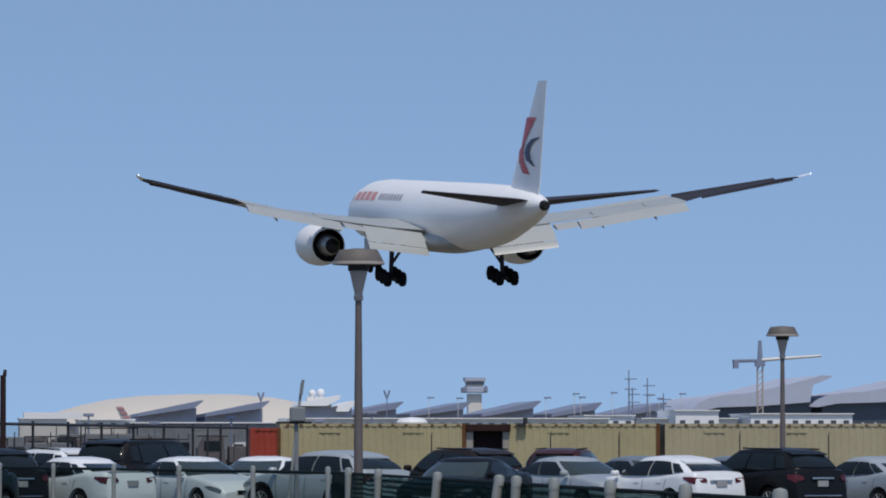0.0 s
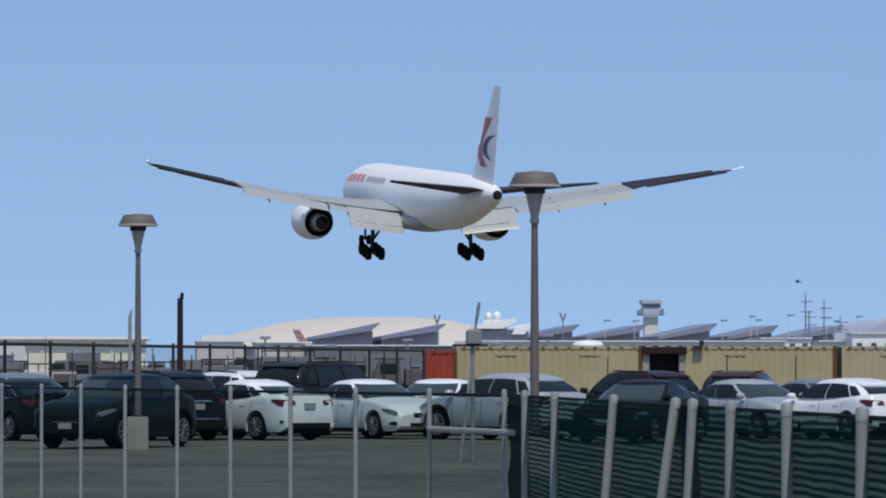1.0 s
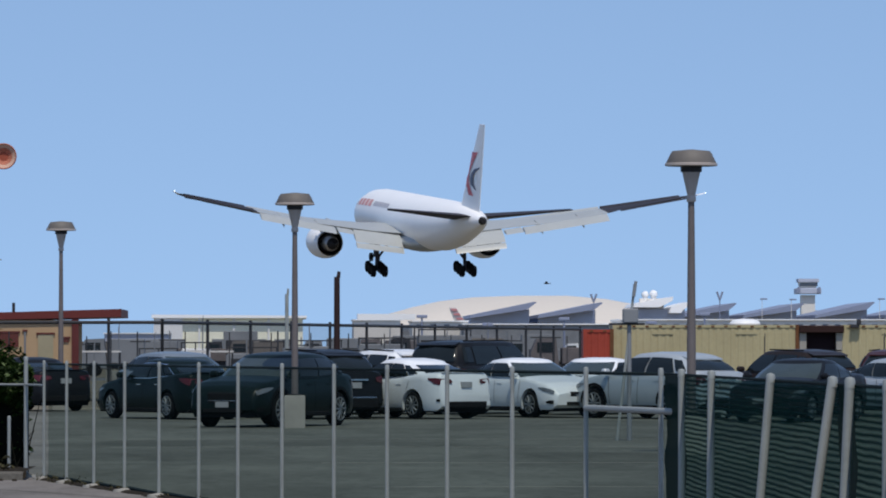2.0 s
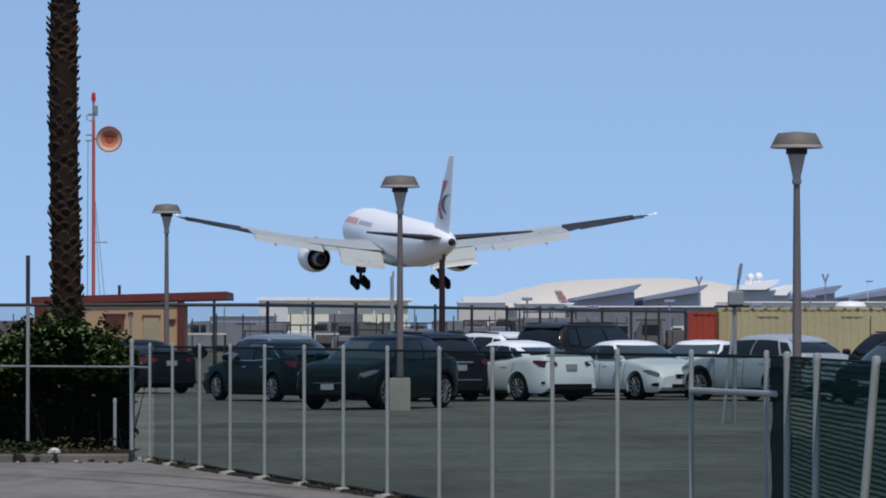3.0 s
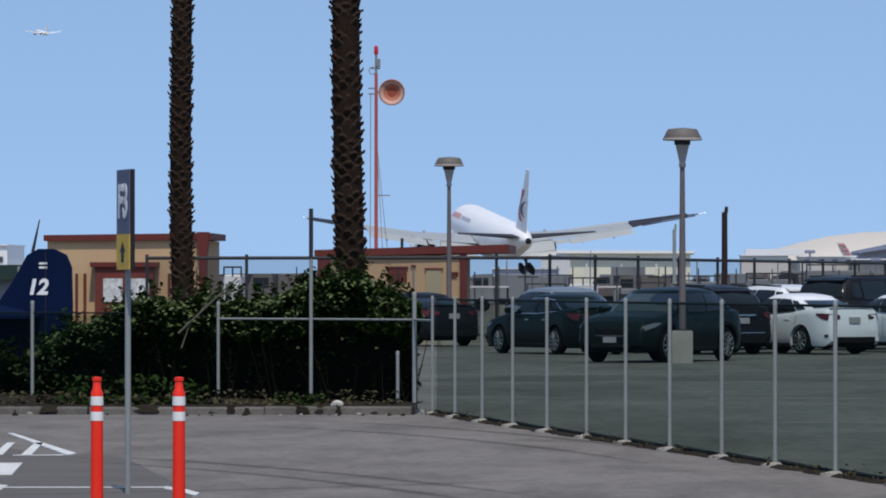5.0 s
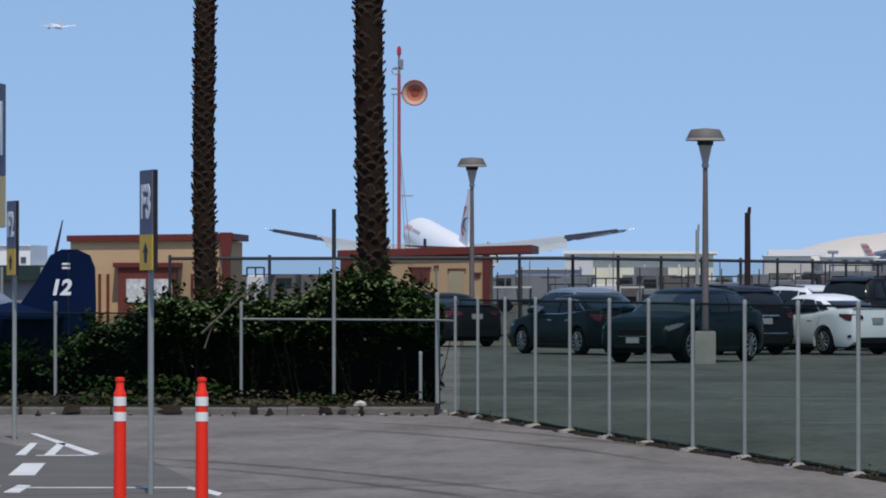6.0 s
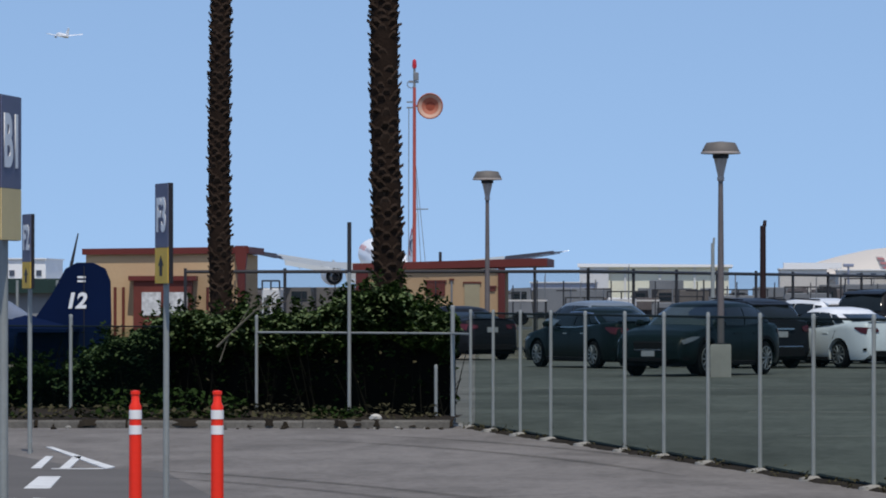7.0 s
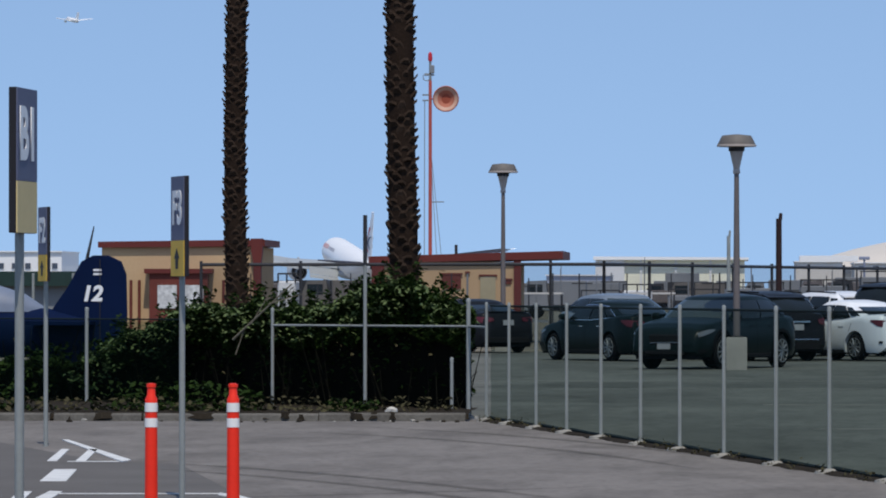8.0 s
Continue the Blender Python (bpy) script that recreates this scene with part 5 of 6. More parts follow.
# ---------------------------------------------------------------- windsock mast
def windsock():
    m = thing("windsock_mast", "red lattice-braced mast with an orange windsock seen end-on", "windsock")
    x, y = -10.8, 183.0
    part("mast", tube((x, y, -0.05), (x, y, 9.3), 0.070, 0.060, 12), MAST_RED, m)
    head = part("head_pole", tube((x, y, 9.3), (x, y, 10.05), 0.05, 0.04), GREY_BOX, m)
    part("bracket", tube((x - 0.2, y, 9.5), (x + 0.15, y, 9.5), 0.03), GREY_BOX, head)
    part("beacon", lathe([(0.07, 10.0), (0.085, 10.1), (0.07, 10.28), (0.02, 10.33)], 12), mat("obstruction_light_red", (0.55, 0.02, 0.03), 0.3), m, "red obstruction light", pose(x, y, 0))
    sock = part("sock", lathe([(0.455, 0), (0.44, 0.35), (0.36, 1.1), (0.30, 1.7)], 30, "y", cap=False), SOCK_PALE, m, "faded orange fabric cone", pose(x + 0.57, y - 0.1, 8.63))
    part("mouth_hoop", lathe([(0.45, -0.03), (0.475, 0), (0.45, 0.03), (0.425, 0), (0.45, -0.03)], 30, "y", cap=False), SOCK_ORANGE, sock)
    # sun on the sock's inside is put into this ring's pale colour
    part("inner_fabric", lathe([(0.44, -0.01), (0.30, 0.10)], 30, "y", cap=False), SOCK_PALE, sock, "pale ring for the sunlit inside of the sock")
    part("throat", lathe([(0.31, 0.09), (0.16, 0.2)], 26, "y", cap=False), SOCK_ORANGE, sock, "orange inner band")
    part("lining", lathe([(0.17, 0.19), (0.1, 0.21), (0.01, 0.22)], 22, "y"), mat("sock_dark_orange", (0.30, 0.08, 0.05), 0.8), sock)
    part("arm", tube((x, y, 8.63), (x + 0.14, y - 0.1, 8.63), 0.03), MAST_RED, m)
    for dx in (0.55, 0.95):
        part("stay_wire", tube((x, y, 7.0), (x + dx * 0.6, y, 1.2), 0.012, n=5), GREY_BOX, m)
    part("hoop", lathe([(0.13, -0.015), (0.145, 0), (0.13, 0.015), (0.115, 0), (0.13, -0.015)], 18, "y", cap=False), GREY_BOX, head, "small wind gauge hoop", pose(x - 0.13, y, 9.42))
    part("gauge_box", box(x - 0.02, y - 0.08, 9.55, x + 0.15, y + 0.08, 9.85, 0.02), GREY_BOX, head)
    for z in (8.55, 8.75):
        part("clamp", box(x - 0.28, y - 0.05, z, x + 0.05, y + 0.05, z + 0.05), GREY_BOX, head)
    part("stay_arm", tube((x, y, 4.9), (x + 0.5, y, 4.9), 0.02, n=5), GREY_BOX, m)
    part("ladder_rail", tube((x - 0.22, y, 0), (x - 0.2, y, 8.6), 0.015, n=5), GREY_BOX, m)


windsock()


# ---------------------------------------------------------------- old navy aircraft on show
def show_plane():
    a = thing("display_aircraft", "navy blue propeller aircraft on show, tail towards the hedge", "aircraft")
    y = 100.0
    ox = -13.45
    fin = [(0.0, 0.2), (1.45, 0.2), (1.52, 1.2), (1.5, 2.0), (1.4, 2.25), (1.15, 2.37), (0.85, 2.37), (0.62, 2.25), (0.35, 1.75), (0.0, 1.25), (-0.5, 0.98)]
    f = part("fin", prism([(ox + u, v) for u, v in fin], y - 0.09, y + 0.09), NAVY, a)
    part("rudder_line", box(ox + 0.98, y - 0.1, 0.5, ox + 1.0, y - 0.088, 2.3), SIGN_BLACK, f)
    part("aerial_mast", tube((ox + 0.72, y, 2.3), (ox + 0.86, y, 2.95), 0.035, 0.012), DARK_STEEL, a)
    lettering("12", 0.42, 0.004, WHITE, f, pose(ox + 0.82, y - 0.1, 1.60, 90, 0, 0), 0.016, 0.2)
    for z in (1.98, 2.06):
        part("small_bar", box(ox + 0.86, y - 0.1, z, ox + 1.02, y - 0.088, z + 0.04), WHITE, f)
    rings = [[(x, y + w * math.cos(t), z + h * math.sin(t)) for t in (2 * math.pi * i / 20 for i in range(20))] for x, w, h, z in ((ox + 0.9, 0.15, 0.3, 0.8), (ox - 0.2, 0.35, 0.5, 0.85), (ox - 1.6, 0.55, 0.62, 0.95), (ox - 3.4, 0.65, 0.7, 1.0), (ox - 5.2, 0.6, 0.66, 1.05))]
    part("fuselage", loft(bmesh.new(), rings), NAVY, a)
    hood = [[(x, y + w * math.cos(t), 1.25 + h * math.sin(t)) for t in (math.pi * i / 10 for i in range(11))] for x, w, h in ((ox - 0.05, 0.05, 0.05), (ox - 0.5, 0.3, 0.35), (ox - 1.1, 0.42, 0.55), (ox - 2.2, 0.42, 0.55))]
    part("turtle_deck", loft(bmesh.new(), hood, cap=False, closed=False), mat("weathered_grey_blue", (0.16, 0.19, 0.25), 0.5), a, "weathered grey-blue rear deck")
    part("tailplane", prism([(ox - 0.3, 1.0), (ox + 0.9, 1.0), (ox + 0.9, 1.06), (ox - 0.3, 1.08)], y - 2.2, y + 2.2), NAVY, a)
    part("tail_wheel_leg", tube((ox + 0.3, y, 0.6), (ox + 0.35, y, 0.15), 0.04), DARK_STEEL, a)
    part("tail_wheel", wheel_mesh(0.16, 0.1), TYRE, a, "", pose(ox + 0.35, y, 0.16))


show_plane()


# ---------------------------------------------------------------- drive: signs, delineators, markings
def bay_sign(x, y, top, high, text, turn, blank, label):
    """A two-colour bay sign on a pole, its face turned far from the drive."""
    s = thing("bay_sign", label, "sign", "bay signs", pose(x, y, 0))
    part("pole", tube((0, 0, -0.05), (0, 0, top - 0.1), 0.0235, n=12), GALV, s)
    w, cut = 0.46, high * 0.36
    p = part("panel", box(-w / 2, -0.035, top - high, w / 2, 0.004, top, 0.004), SIGN_BLACK, s, "", pose(0, 0, 0, 0, 0, turn))
    part("upper_face", box(-w / 2 + 0.002, -0.04, top - high + cut, w / 2 - 0.002, -0.034, top - 0.002), SIGN_BLUE, p, "slate blue face")
    part("lower_face", box(-w / 2 + 0.002, -0.04, top - high + 0.002, w / 2 - 0.002, -0.034, top - high + cut - 0.002), SIGN_CREAM if blank else SIGN_YELLOW, p, "yellow lower face")
    lettering(text, 0.36, 0.002, WHITE, p, pose(0, -0.043, top - (high - cut) * 0.52, 90, 0, 0), 0.012)
    if not blank:
        part("arrow_mark", prism([(-0.05, top - high + 0.06), (0.03, top - high + 0.06), (0.03, top - high + 0.14), (0.08, top - high + 0.14), (-0.01, top - high + 0.22), (-0.1, top - high + 0.14), (-0.05, top - high + 0.14)], -0.044, -0.039), SIGN_BLACK, p)


bay_sign(-4.30, 39.7, 2.56, 0.79, "F3", -71, False, "bay sign F3, slate blue over yellow, on a steel pole")
bay_sign(-7.25, 53.5, 2.55, 0.79, "F2", -71, False, "bay sign F2, slate blue over yellow, on a steel pole")
bay_sign(-3.52, 25.0, 2.66, 0.72, "B1", 85.5, True, "bay sign B1, slate blue over pale yellow, on a steel pole")


def delineator(x, y):
    d = thing("delineator_post", "orange traffic delineator with two white reflective bands", "traffic post", "delineators", pose(x, y, 0))
    part("post", lathe([(0.044, 0.0), (0.039, 0.93), (0.041, 0.955), (0.027, 0.985), (0.025, 1.03), (0.031, 1.035), (0.031, 1.056), (0.01, 1.06)], 18), DELIN, d)
    part("base", lathe([(0.18, -0.02), (0.18, 0.02), (0.1, 0.05), (0.05, 0.06)], 18), mat("rubber_base", (0.03, 0.03, 0.03), 0.9), d, "black rubber base")
    for z in (0.777, 0.876):
        part("band", lathe([(0.0425, z), (0.0415, z + 0.058)], 18, cap=False), REFLECT, d, "white reflective band")


delineator(-3.72, 32.5)
delineator(-3.19, 32.5)


def stripe(points, name="road_marking", label="worn white painted marking on the drive"):
    tagged(new(name, finish(name, slab(points, 0.004, 0.013), ROAD_WHITE)), label, "road marking", kind="structure")


def lot_seams():
    rnd = random.Random(31)
    for y, x0, x1 in ((86.0, -3.0, 9.0), (93.5, -5.0, 12.0), (74.0, 0.5, 9.0), (61.0, 1.0, 8.0)):
        pts = [(x0 + (x1 - x0) * i / 24, y + 0.10 * noise.noise(Vector((i * 0.6, y, 0)))) for i in range(25)]
        wide = [0.02 + 0.03 * rnd.random() for _ in pts]
        out = [(x, v + w) for (x, v), w in zip(pts, wide)] + [(x, v - w) for (x, v), w in zip(pts[::-1], wide[::-1])]
        tagged(new("pavement_seam", finish("pavement_seam", slab(out, 0.001, 0.004), CONCRETE)), "pale filled seam in the lot's asphalt", "pavement seam", kind="structure")


lot_seams()


def road_lines():
    for quad in (((-7.38, 55.79), (-7.31, 55.79), (-5.82, 49.12), (-5.85, 48.63)),
                 ((-6.6, 48.79), (-6.5, 48.79), (-6.86, 52.43), (-6.94, 52.43)),
                 ((-6.32, 48.79), (-6.22, 48.79), (-6.56, 52.43), (-6.65, 52.43)),
                 ((-5.96, 43.61), (-5.73, 43.61), (-6.01, 46.49), (-6.22, 46.49)),
                 ((-5.55, 38.4), (-5.43, 38.4), (-5.71, 41.3), (-5.81, 41.3)),
                 ((-5.5, 39.96), (-5.37, 39.96), (-5.46, 41.3), (-5.58, 41.41)),
                 ((-5.55, 40.85), (-4.0, 40.95), (-4.0, 41.03), (-5.55, 40.93)),
                 ((-6.38, 48.6), (-5.88, 48.65), (-5.88, 48.75), (-6.38, 48.7)),
                 ((-4.15, 41.18), (-3.97, 40.73), (-3.75, 39.85), (-3.73, 39.32), (-3.95, 40.17), (-4.12, 40.73))):
        stripe(quad)


road_lines()


# ---------------------------------------------------------------- airport in the distance
def wedge_roof(x, y, w, z0, z1, label):
    """A hangar with a single rising roof that juts out at its high end."""
    b = thing("hangar", label, "building", "wedge-roofed hangars")
    part("wall", prism([(x, 0), (x + w * 0.9, 0), (x + w * 0.9, z1 - 2.2), (x, z0 - 0.6)], y, y + 60), FAR_HAZE_GREY, b)
    part("roof", prism([(x - w * 0.02, z0 - 0.7), (x + w * 0.86, z1 - 2.3), (x + w, z1 - 0.2), (x + w * 0.97, z1), (x, z0 + 0.3)], y - 6, y + 64), FAR_HAZE_DARK, b, "dark rising roof")
    for k in range(5):
        part("window_band", box(x + w * (0.08 + 0.16 * k), y - 0.4, 1.0, x + w * (0.19 + 0.16 * k), y, 5.0), FAR_GLASS, b)


def distance():
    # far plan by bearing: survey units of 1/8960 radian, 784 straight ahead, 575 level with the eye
    k = 1500 / 8960.0
    for u0, u1, v1 in ((1108, 1224, 490), (1228, 1341, 491), (1470, 1578, 492), (1590, 1698, 492), (1718, 1823, 490), (1842, 1932, 493), (1958, 2048, 493)):
        wedge_roof((u0 - 784) * k, 1500, (u1 - u0) * k, 1.65 + 60 * k, 1.65 + (575 - v1) * k, "grey hangar with a rising wedge roof")
    # broad sand-coloured vault behind them
    j = 1900 / 8960.0
    b = thing("vaulted_hall", "very broad sand-coloured vaulted hall", "building")
    arch = [(905, 530), (960, 512), (1010, 498), (1060, 487), (1120, 480), (1200, 477), (1290, 477), (1360, 483), (1420, 494), (1470, 512), (1480, 530)]
    crest = [((u - 784) * j, 1.65 + (575 - v) * j) for u, v in arch]
    foot = [((1480 - 784) * j, 0), ((905 - 784) * j, 0)]
    part("vault", loft(bmesh.new(), [[(x, y, z * k) for x, z in crest + foot] for y, k in ((1860, 0.5), (1875, 0.72), (1900, 0.9), (1940, 1.0), (2010, 0.9))]), SAND, b)
    part("eave", box((905 - 784) * j, 1850, 1.65 + 52 * j, (1005 - 784) * j, 1864, 1.65 + 62 * j), WHITE, b, "white jutting eave")
    for i in range(6):
        part("bay_window", box((930 + i * 24 - 784) * j, 1859, 0, (944 + i * 24 - 784) * j, 1860, 6), FAR_GLASS, b)
    # white wedge roofs of a terminal with two radomes
    q = 1300 / 8960.0
    X = lambda u: (u - 784) * q
    Z = lambda v: 1.65 + (575 - v) * q
    a = thing("terminal_roof", "white wedge roofs of a terminal carrying two radomes", "building")
    for outline in (((1392, 500), (1398, 493), (1430, 487), (1464, 481), (1463, 488), (1452, 494), (1440, 500)), ((1456, 510), (1460, 500), (1476, 494), (1493, 490), (1491, 498), (1482, 504), (1478, 510))):
        part("roof", prism([(X(u), Z(v)) for u, v in outline], 1292, 1325), AIR_WHITE, a)
    part("wall", box(X(1400), 1296, 0, X(1486), 1322, Z(503)), FAR_HAZE_GREY, a)
    part("wall", box(X(1404), 1297, Z(503), X(1450), 1322, Z(496)), FAR_PALE, a)
    for u, v, r in ((1418, 482, 0.95), (1433, 481, 1.05)):
        dome = part("radome", lathe([(r * math.cos(t), r * math.sin(t)) for t in (-0.6, -0.2, 0.2, 0.6, 1.0, 1.35, 1.54)], 12), WHITE, a, "white radome", pose(X(u), 1300, Z(v) + 0.7))
        part("stand", tube((X(u), 1300, Z(496)), (X(u), 1300, Z(v) + 0.4), 0.5, 0.7, 8), WHITE, dome, "", pose(X(u), 1300, Z(v) + 0.7).inverted())
    for u in (1412, 1426, 1440):
        part("duct", box(X(u) - 0.6, 1299, Z(496), X(u) + 0.6, 1301, Z(484)), FAR_PALE, a)
    # tail of a jet by the vault
    c = thing("jet_tail", "striped red and white tail of a parked jet", "aircraft")
    part("fin", prism([(X(1070), Z(500)), (X(1082), Z(500)), (X(1102), Z(530)), (X(1082), Z(530))], 1299, 1301), FAR_PALE, c)
    for i in range(3):
        part("stripe", prism([(X(1072 + i * 5), Z(502 + i * 8)), (X(1083 + i * 5), Z(502 + i * 8)), (X(1086 + i * 5), Z(506 + i * 8)), (X(1075 + i * 5), Z(506 + i * 8))], 1298.6, 1298.9), mat("faded_tail_red", (0.50, 0.22, 0.22), 0.5), c)
    part("body", lathe([(0.3, -8), (1.6, -4), (1.6, 12), (0.6, 17)], 12, "x"), FAR_PALE, c, "", pose(X(1110), 1301, 2.2))
    part("nose_leg", tube((X(1125), 1301, -0.05), (X(1125), 1301, 1.2), 0.3), GREY_BOX, c)
    part("main_leg", tube((X(1108), 1301, -0.05), (X(1108), 1301, 1.2), 0.3), GREY_BOX, c)
    # control tower
    t = thing("control_tower", "old grey airport control tower", "tower")
    g = 1700 / 8960.0
    TX, TZ = (1707 - 784) * g, lambda v: 1.65 + (575 - v) * g
    part("shaft", box(TX - 2.3, 1698, 0, TX + 2.3, 1702.6, TZ(478)), FAR_PALE, t)
    part("gallery", box(TX - 4.2, 1696, TZ(476), TX + 4.2, 1704.5, TZ(466), 0.2), FAR_HAZE_GREY, t)
    cab = part("cab", loft(bmesh.new(), [[(TX - w, 1700 - w, z), (TX + w, 1700 - w, z), (TX + w, 1700 + w, z), (TX - w, 1700 + w, z)] for w, z in ((2.6, TZ(466)), (3.1, TZ(455)))]), FAR_PALE, t)
    part("window_band", box(TX - 3.0, 1696.7, TZ(462), TX + 3.0, 1697.0, TZ(457)), FAR_GLASS, cab)
    part("roof", box(TX - 3.5, 1696.4, TZ(455), TX + 3.5, 1703.6, TZ(449)), FAR_HAZE_GREY, t)
    for dx in (-3.4, 3.4):
        part("antenna_pod", box(TX + dx - 0.5, 1695.4, TZ(474), TX + dx + 0.5, 1696, TZ(464)), FAR_HAZE_DARK, t)
    part("annex", box(TX + 2.3, 1698, 0, TX + 8, 1703, TZ(505)), FAR_HAZE_GREY, t)
    # tower crane
    c = thing("tower_crane", "tower crane over the terminals with haze put into its colours", "crane")
    o = 1900 / 8960.0
    CX, CZ = (2220 - 784) * o, lambda v: 1.65 + (575 - v) * o
    crane_paint = mat("crane_paint", (0.42, 0.36, 0.32), 0.7)
    for dx in (-1.0, 1.0):
        part("mast_leg", box(CX + dx - 0.25, 1899, 0, CX + dx + 0.25, 1900, CZ(422)), crane_paint, c)
    for i in range(14):
        z = 2 + i * (CZ(422) - 2) / 14
        part("lattice", tube((CX - 1, 1899.5, z), (CX + 1, 1899.5, z + 2.0), 0.18, n=5), crane_paint, c)
    part("slew_unit", box(CX - 1.8, 1898, CZ(428), CX + 1.8, 1901, CZ(420)), FAR_HAZE_DARK, c)
    part("tower_head", tube((CX, 1899.5, CZ(420)), (CX, 1899.5, CZ(382)), 1.1, 0.6, 6), FAR_HAZE_DARK, c)
    part("counter_jib", tube((CX, 1899.5, CZ(418)), (CX - 10.5, 1899.5, CZ(419)), 0.7, 0.7, 5), FAR_HAZE_DARK, c)
    part("counterweight", box(CX - 10.2, 1898, CZ(432), CX - 8.4, 1901, CZ(419)), FAR_HAZE_DARK, c)
    part("jib", tube((CX, 1899.5, CZ(417)), (CX + 23.5, 1899.5, CZ(409)), 0.75, 0.5, 5), FAR_PALE, c)
    # masts
    for u, v in ((1944, 440), (1976, 453), (1950, 470), (2004, 480)):
        m = thing("lattice_mast", "thin dark lighting mast at the airport", "mast", "airport masts")
        part("shaft", tube(((u - 784) * k, 1450, 0), ((u - 784) * k, 1450, 1.65 + (575 - v) * k), 0.28, 0.16, 6), FAR_HAZE_DARK, m)
        for w in (0.12, 0.25):
            z = 1.65 + (575 - v) * k * (1 - w)
            part("cross_arm", box((u - 784) * k - 1.2, 1449.5, z, (u - 784) * k + 2.2, 1450.5, z + 0.3), FAR_HAZE_DARK, m)
    for u, v in ((1245, 480), (1307, 484)):
        m = thing("apron_light", "small forked apron light mast", "mast", "apron lights")
        x = (1305 - 784) * k if u > 1300 else (1520 - 784) * k
        part("shaft", tube((x, 1440, 0), (x, 1440, 1.65 + (575 - v - 10) * k), 0.2, 0.15, 6), FAR_HAZE_DARK, m)
        for s in (-1, 1):
            part("fork", tube((x, 1440, 1.65 + (575 - v - 10) * k), (x + s * 0.8, 1440, 1.65 + (575 - v + 4) * k), 0.25, 0.3, 6), FAR_HAZE_DARK, m)
    # lamp heads on thin masts above the hangar roofs
    for u, v in ((1609, 487), (1660, 488), (1814, 487), (1864, 480), (1875, 486), (1931, 478), (1997, 482), (2013, 488), (2052, 480)):
        m = thing("apron_mast", "thin pale mast with a flat dark lamp head", "mast", "apron lamp masts")
        z = 1.65 + (575 - v) * k
        part("shaft", tube(((u - 784) * k, 1470, 0), ((u - 784) * k, 1470, z), 0.12, 0.07, 6), FAR_PALE, m)
        part("lamp_head", box((u - 784) * k - 0.5, 1469.6, z - 0.15, (u - 784) * k + 1.5, 1470.4, z + 0.3, 0.05), FAR_HAZE_DARK, m)
    # swooping terminal roofs
    for u0, u1, v0, v1, label in ((2095, 2352, 508, 444, "large grey terminal with a swooping roof"), (2310, 2560, 500, 446, "second grey terminal with a swooping roof")):
        tb = thing("terminal", label, "building", "terminals")
        tk = 2000 / 8960.0
        W = u1 - u0
        crest = [(0, 0.0), (0.06, 0.22), (0.14, 0.38), (0.26, 0.46), (0.4, 0.5), (0.6, 0.66), (0.8, 0.86), (0.93, 1.0), (1.0, 0.98)]
        under = [(0.97, 0.9), (0.86, 0.72), (0.84, 0.25), (0.5, 0.14), (0.2, 0.1), (0.06, -0.02)]
        pt = lambda f, h: ((u0 + W * f - 784) * tk, 1.65 + (575 - (v0 + (v1 - v0) * h)) * tk)
        part("roof", prism([pt(*p) for p in crest + under], 2000, 2120), FAR_HAZE_GREY, tb)
        part("glass_wall", prism([(pt(0.1, 0)[0], 0), (pt(0.86, 0)[0], 0), pt(0.86, 0.72), pt(0.5, 0.3), pt(0.1, 0.05)], 2004, 2110), FAR_GLASS, tb)
        for i in range(8):
            x = pt(0.12 + 0.09 * i, 0)[0]
            part("mullion", box(x, 2003, 0, x + 0.8, 2004, 12), FAR_PALE, tb)
    # low white buildings and hangars along the field
    lk = 1100 / 8960.0
    for u0, u1, v, m, label in ((1380, 1960, 522, FAR_PALE, "long pale cargo building behind containers"), (1965, 2060, 514, WHITE, "low white hangar beside the apron"), (2062, 2240, 520, FAR_PALE, "pale low building beside the apron"), (2110, 2190, 506, WHITE, "white shed with a rounded roof"),
                                (2250, 2440, 512, WHITE, "white building with a row of dark windows"), (908, 995, 520, FAR_PALE, "pale apron building with a white flat roof"), (1010, 1110, 524, FAR_PALE, "pale low building beside the vault"), (1100, 1390, 530, GREY_BOX, "grey low apron building"), (-600, -428, 503, WHITE, "white hangar roof beyond the shed"), (440, 560, 545, FAR_HAZE_GREY, "grey apron equipment building")):
        lb = thing("low_building", label, "building", "low airport buildings")
        y = 1100 + (u0 % 7) * 12
        part("wall", box((u0 - 784) * lk, y, 0, (u1 - 784) * lk, y + 30, 1.65 + (575 - v) * lk), m, lb)
        part("roof", box((u0 - 786) * lk, y - 0.6, 1.65 + (575 - v) * lk, (u1 - 782) * lk, y + 31, 1.65 + (577 - v) * lk), WHITE, lb)
        n = 0 if u0 in (908, 1100, 440) else max(2, int((u1 - u0) / 22))
        for i in range(n):
            x = (u0 + (i + 0.3) * (u1 - u0) / n - 784) * lk
            part("window", box(x, y - 0.25, 1.65 + 42 * lk, x + 1.2, y, 1.65 + 52 * lk if v < 520 else 1.65 + 46 * lk), FAR_GLASS, lb)
    for u in (1588,):
        d = thing("white_dome", "low white dome above the cargo roofs", "dome")
        part("dome", lathe([(3.4, 1.65 + 46 * lk), (3.0, 1.65 + 51 * lk), (1.8, 1.65 + 54 * lk), (0.1, 1.65 + 55 * lk)], 20), WHITE, d, "", pose((u - 784) * lk, 1090, 0) @ pose(0, 0, 0))
        part("drum", lathe([(3.4, 0), (3.4, 1.65 + 46 * lk)], 20), FAR_PALE, d, "", pose((u - 784) * lk, 1090, 0))


distance()


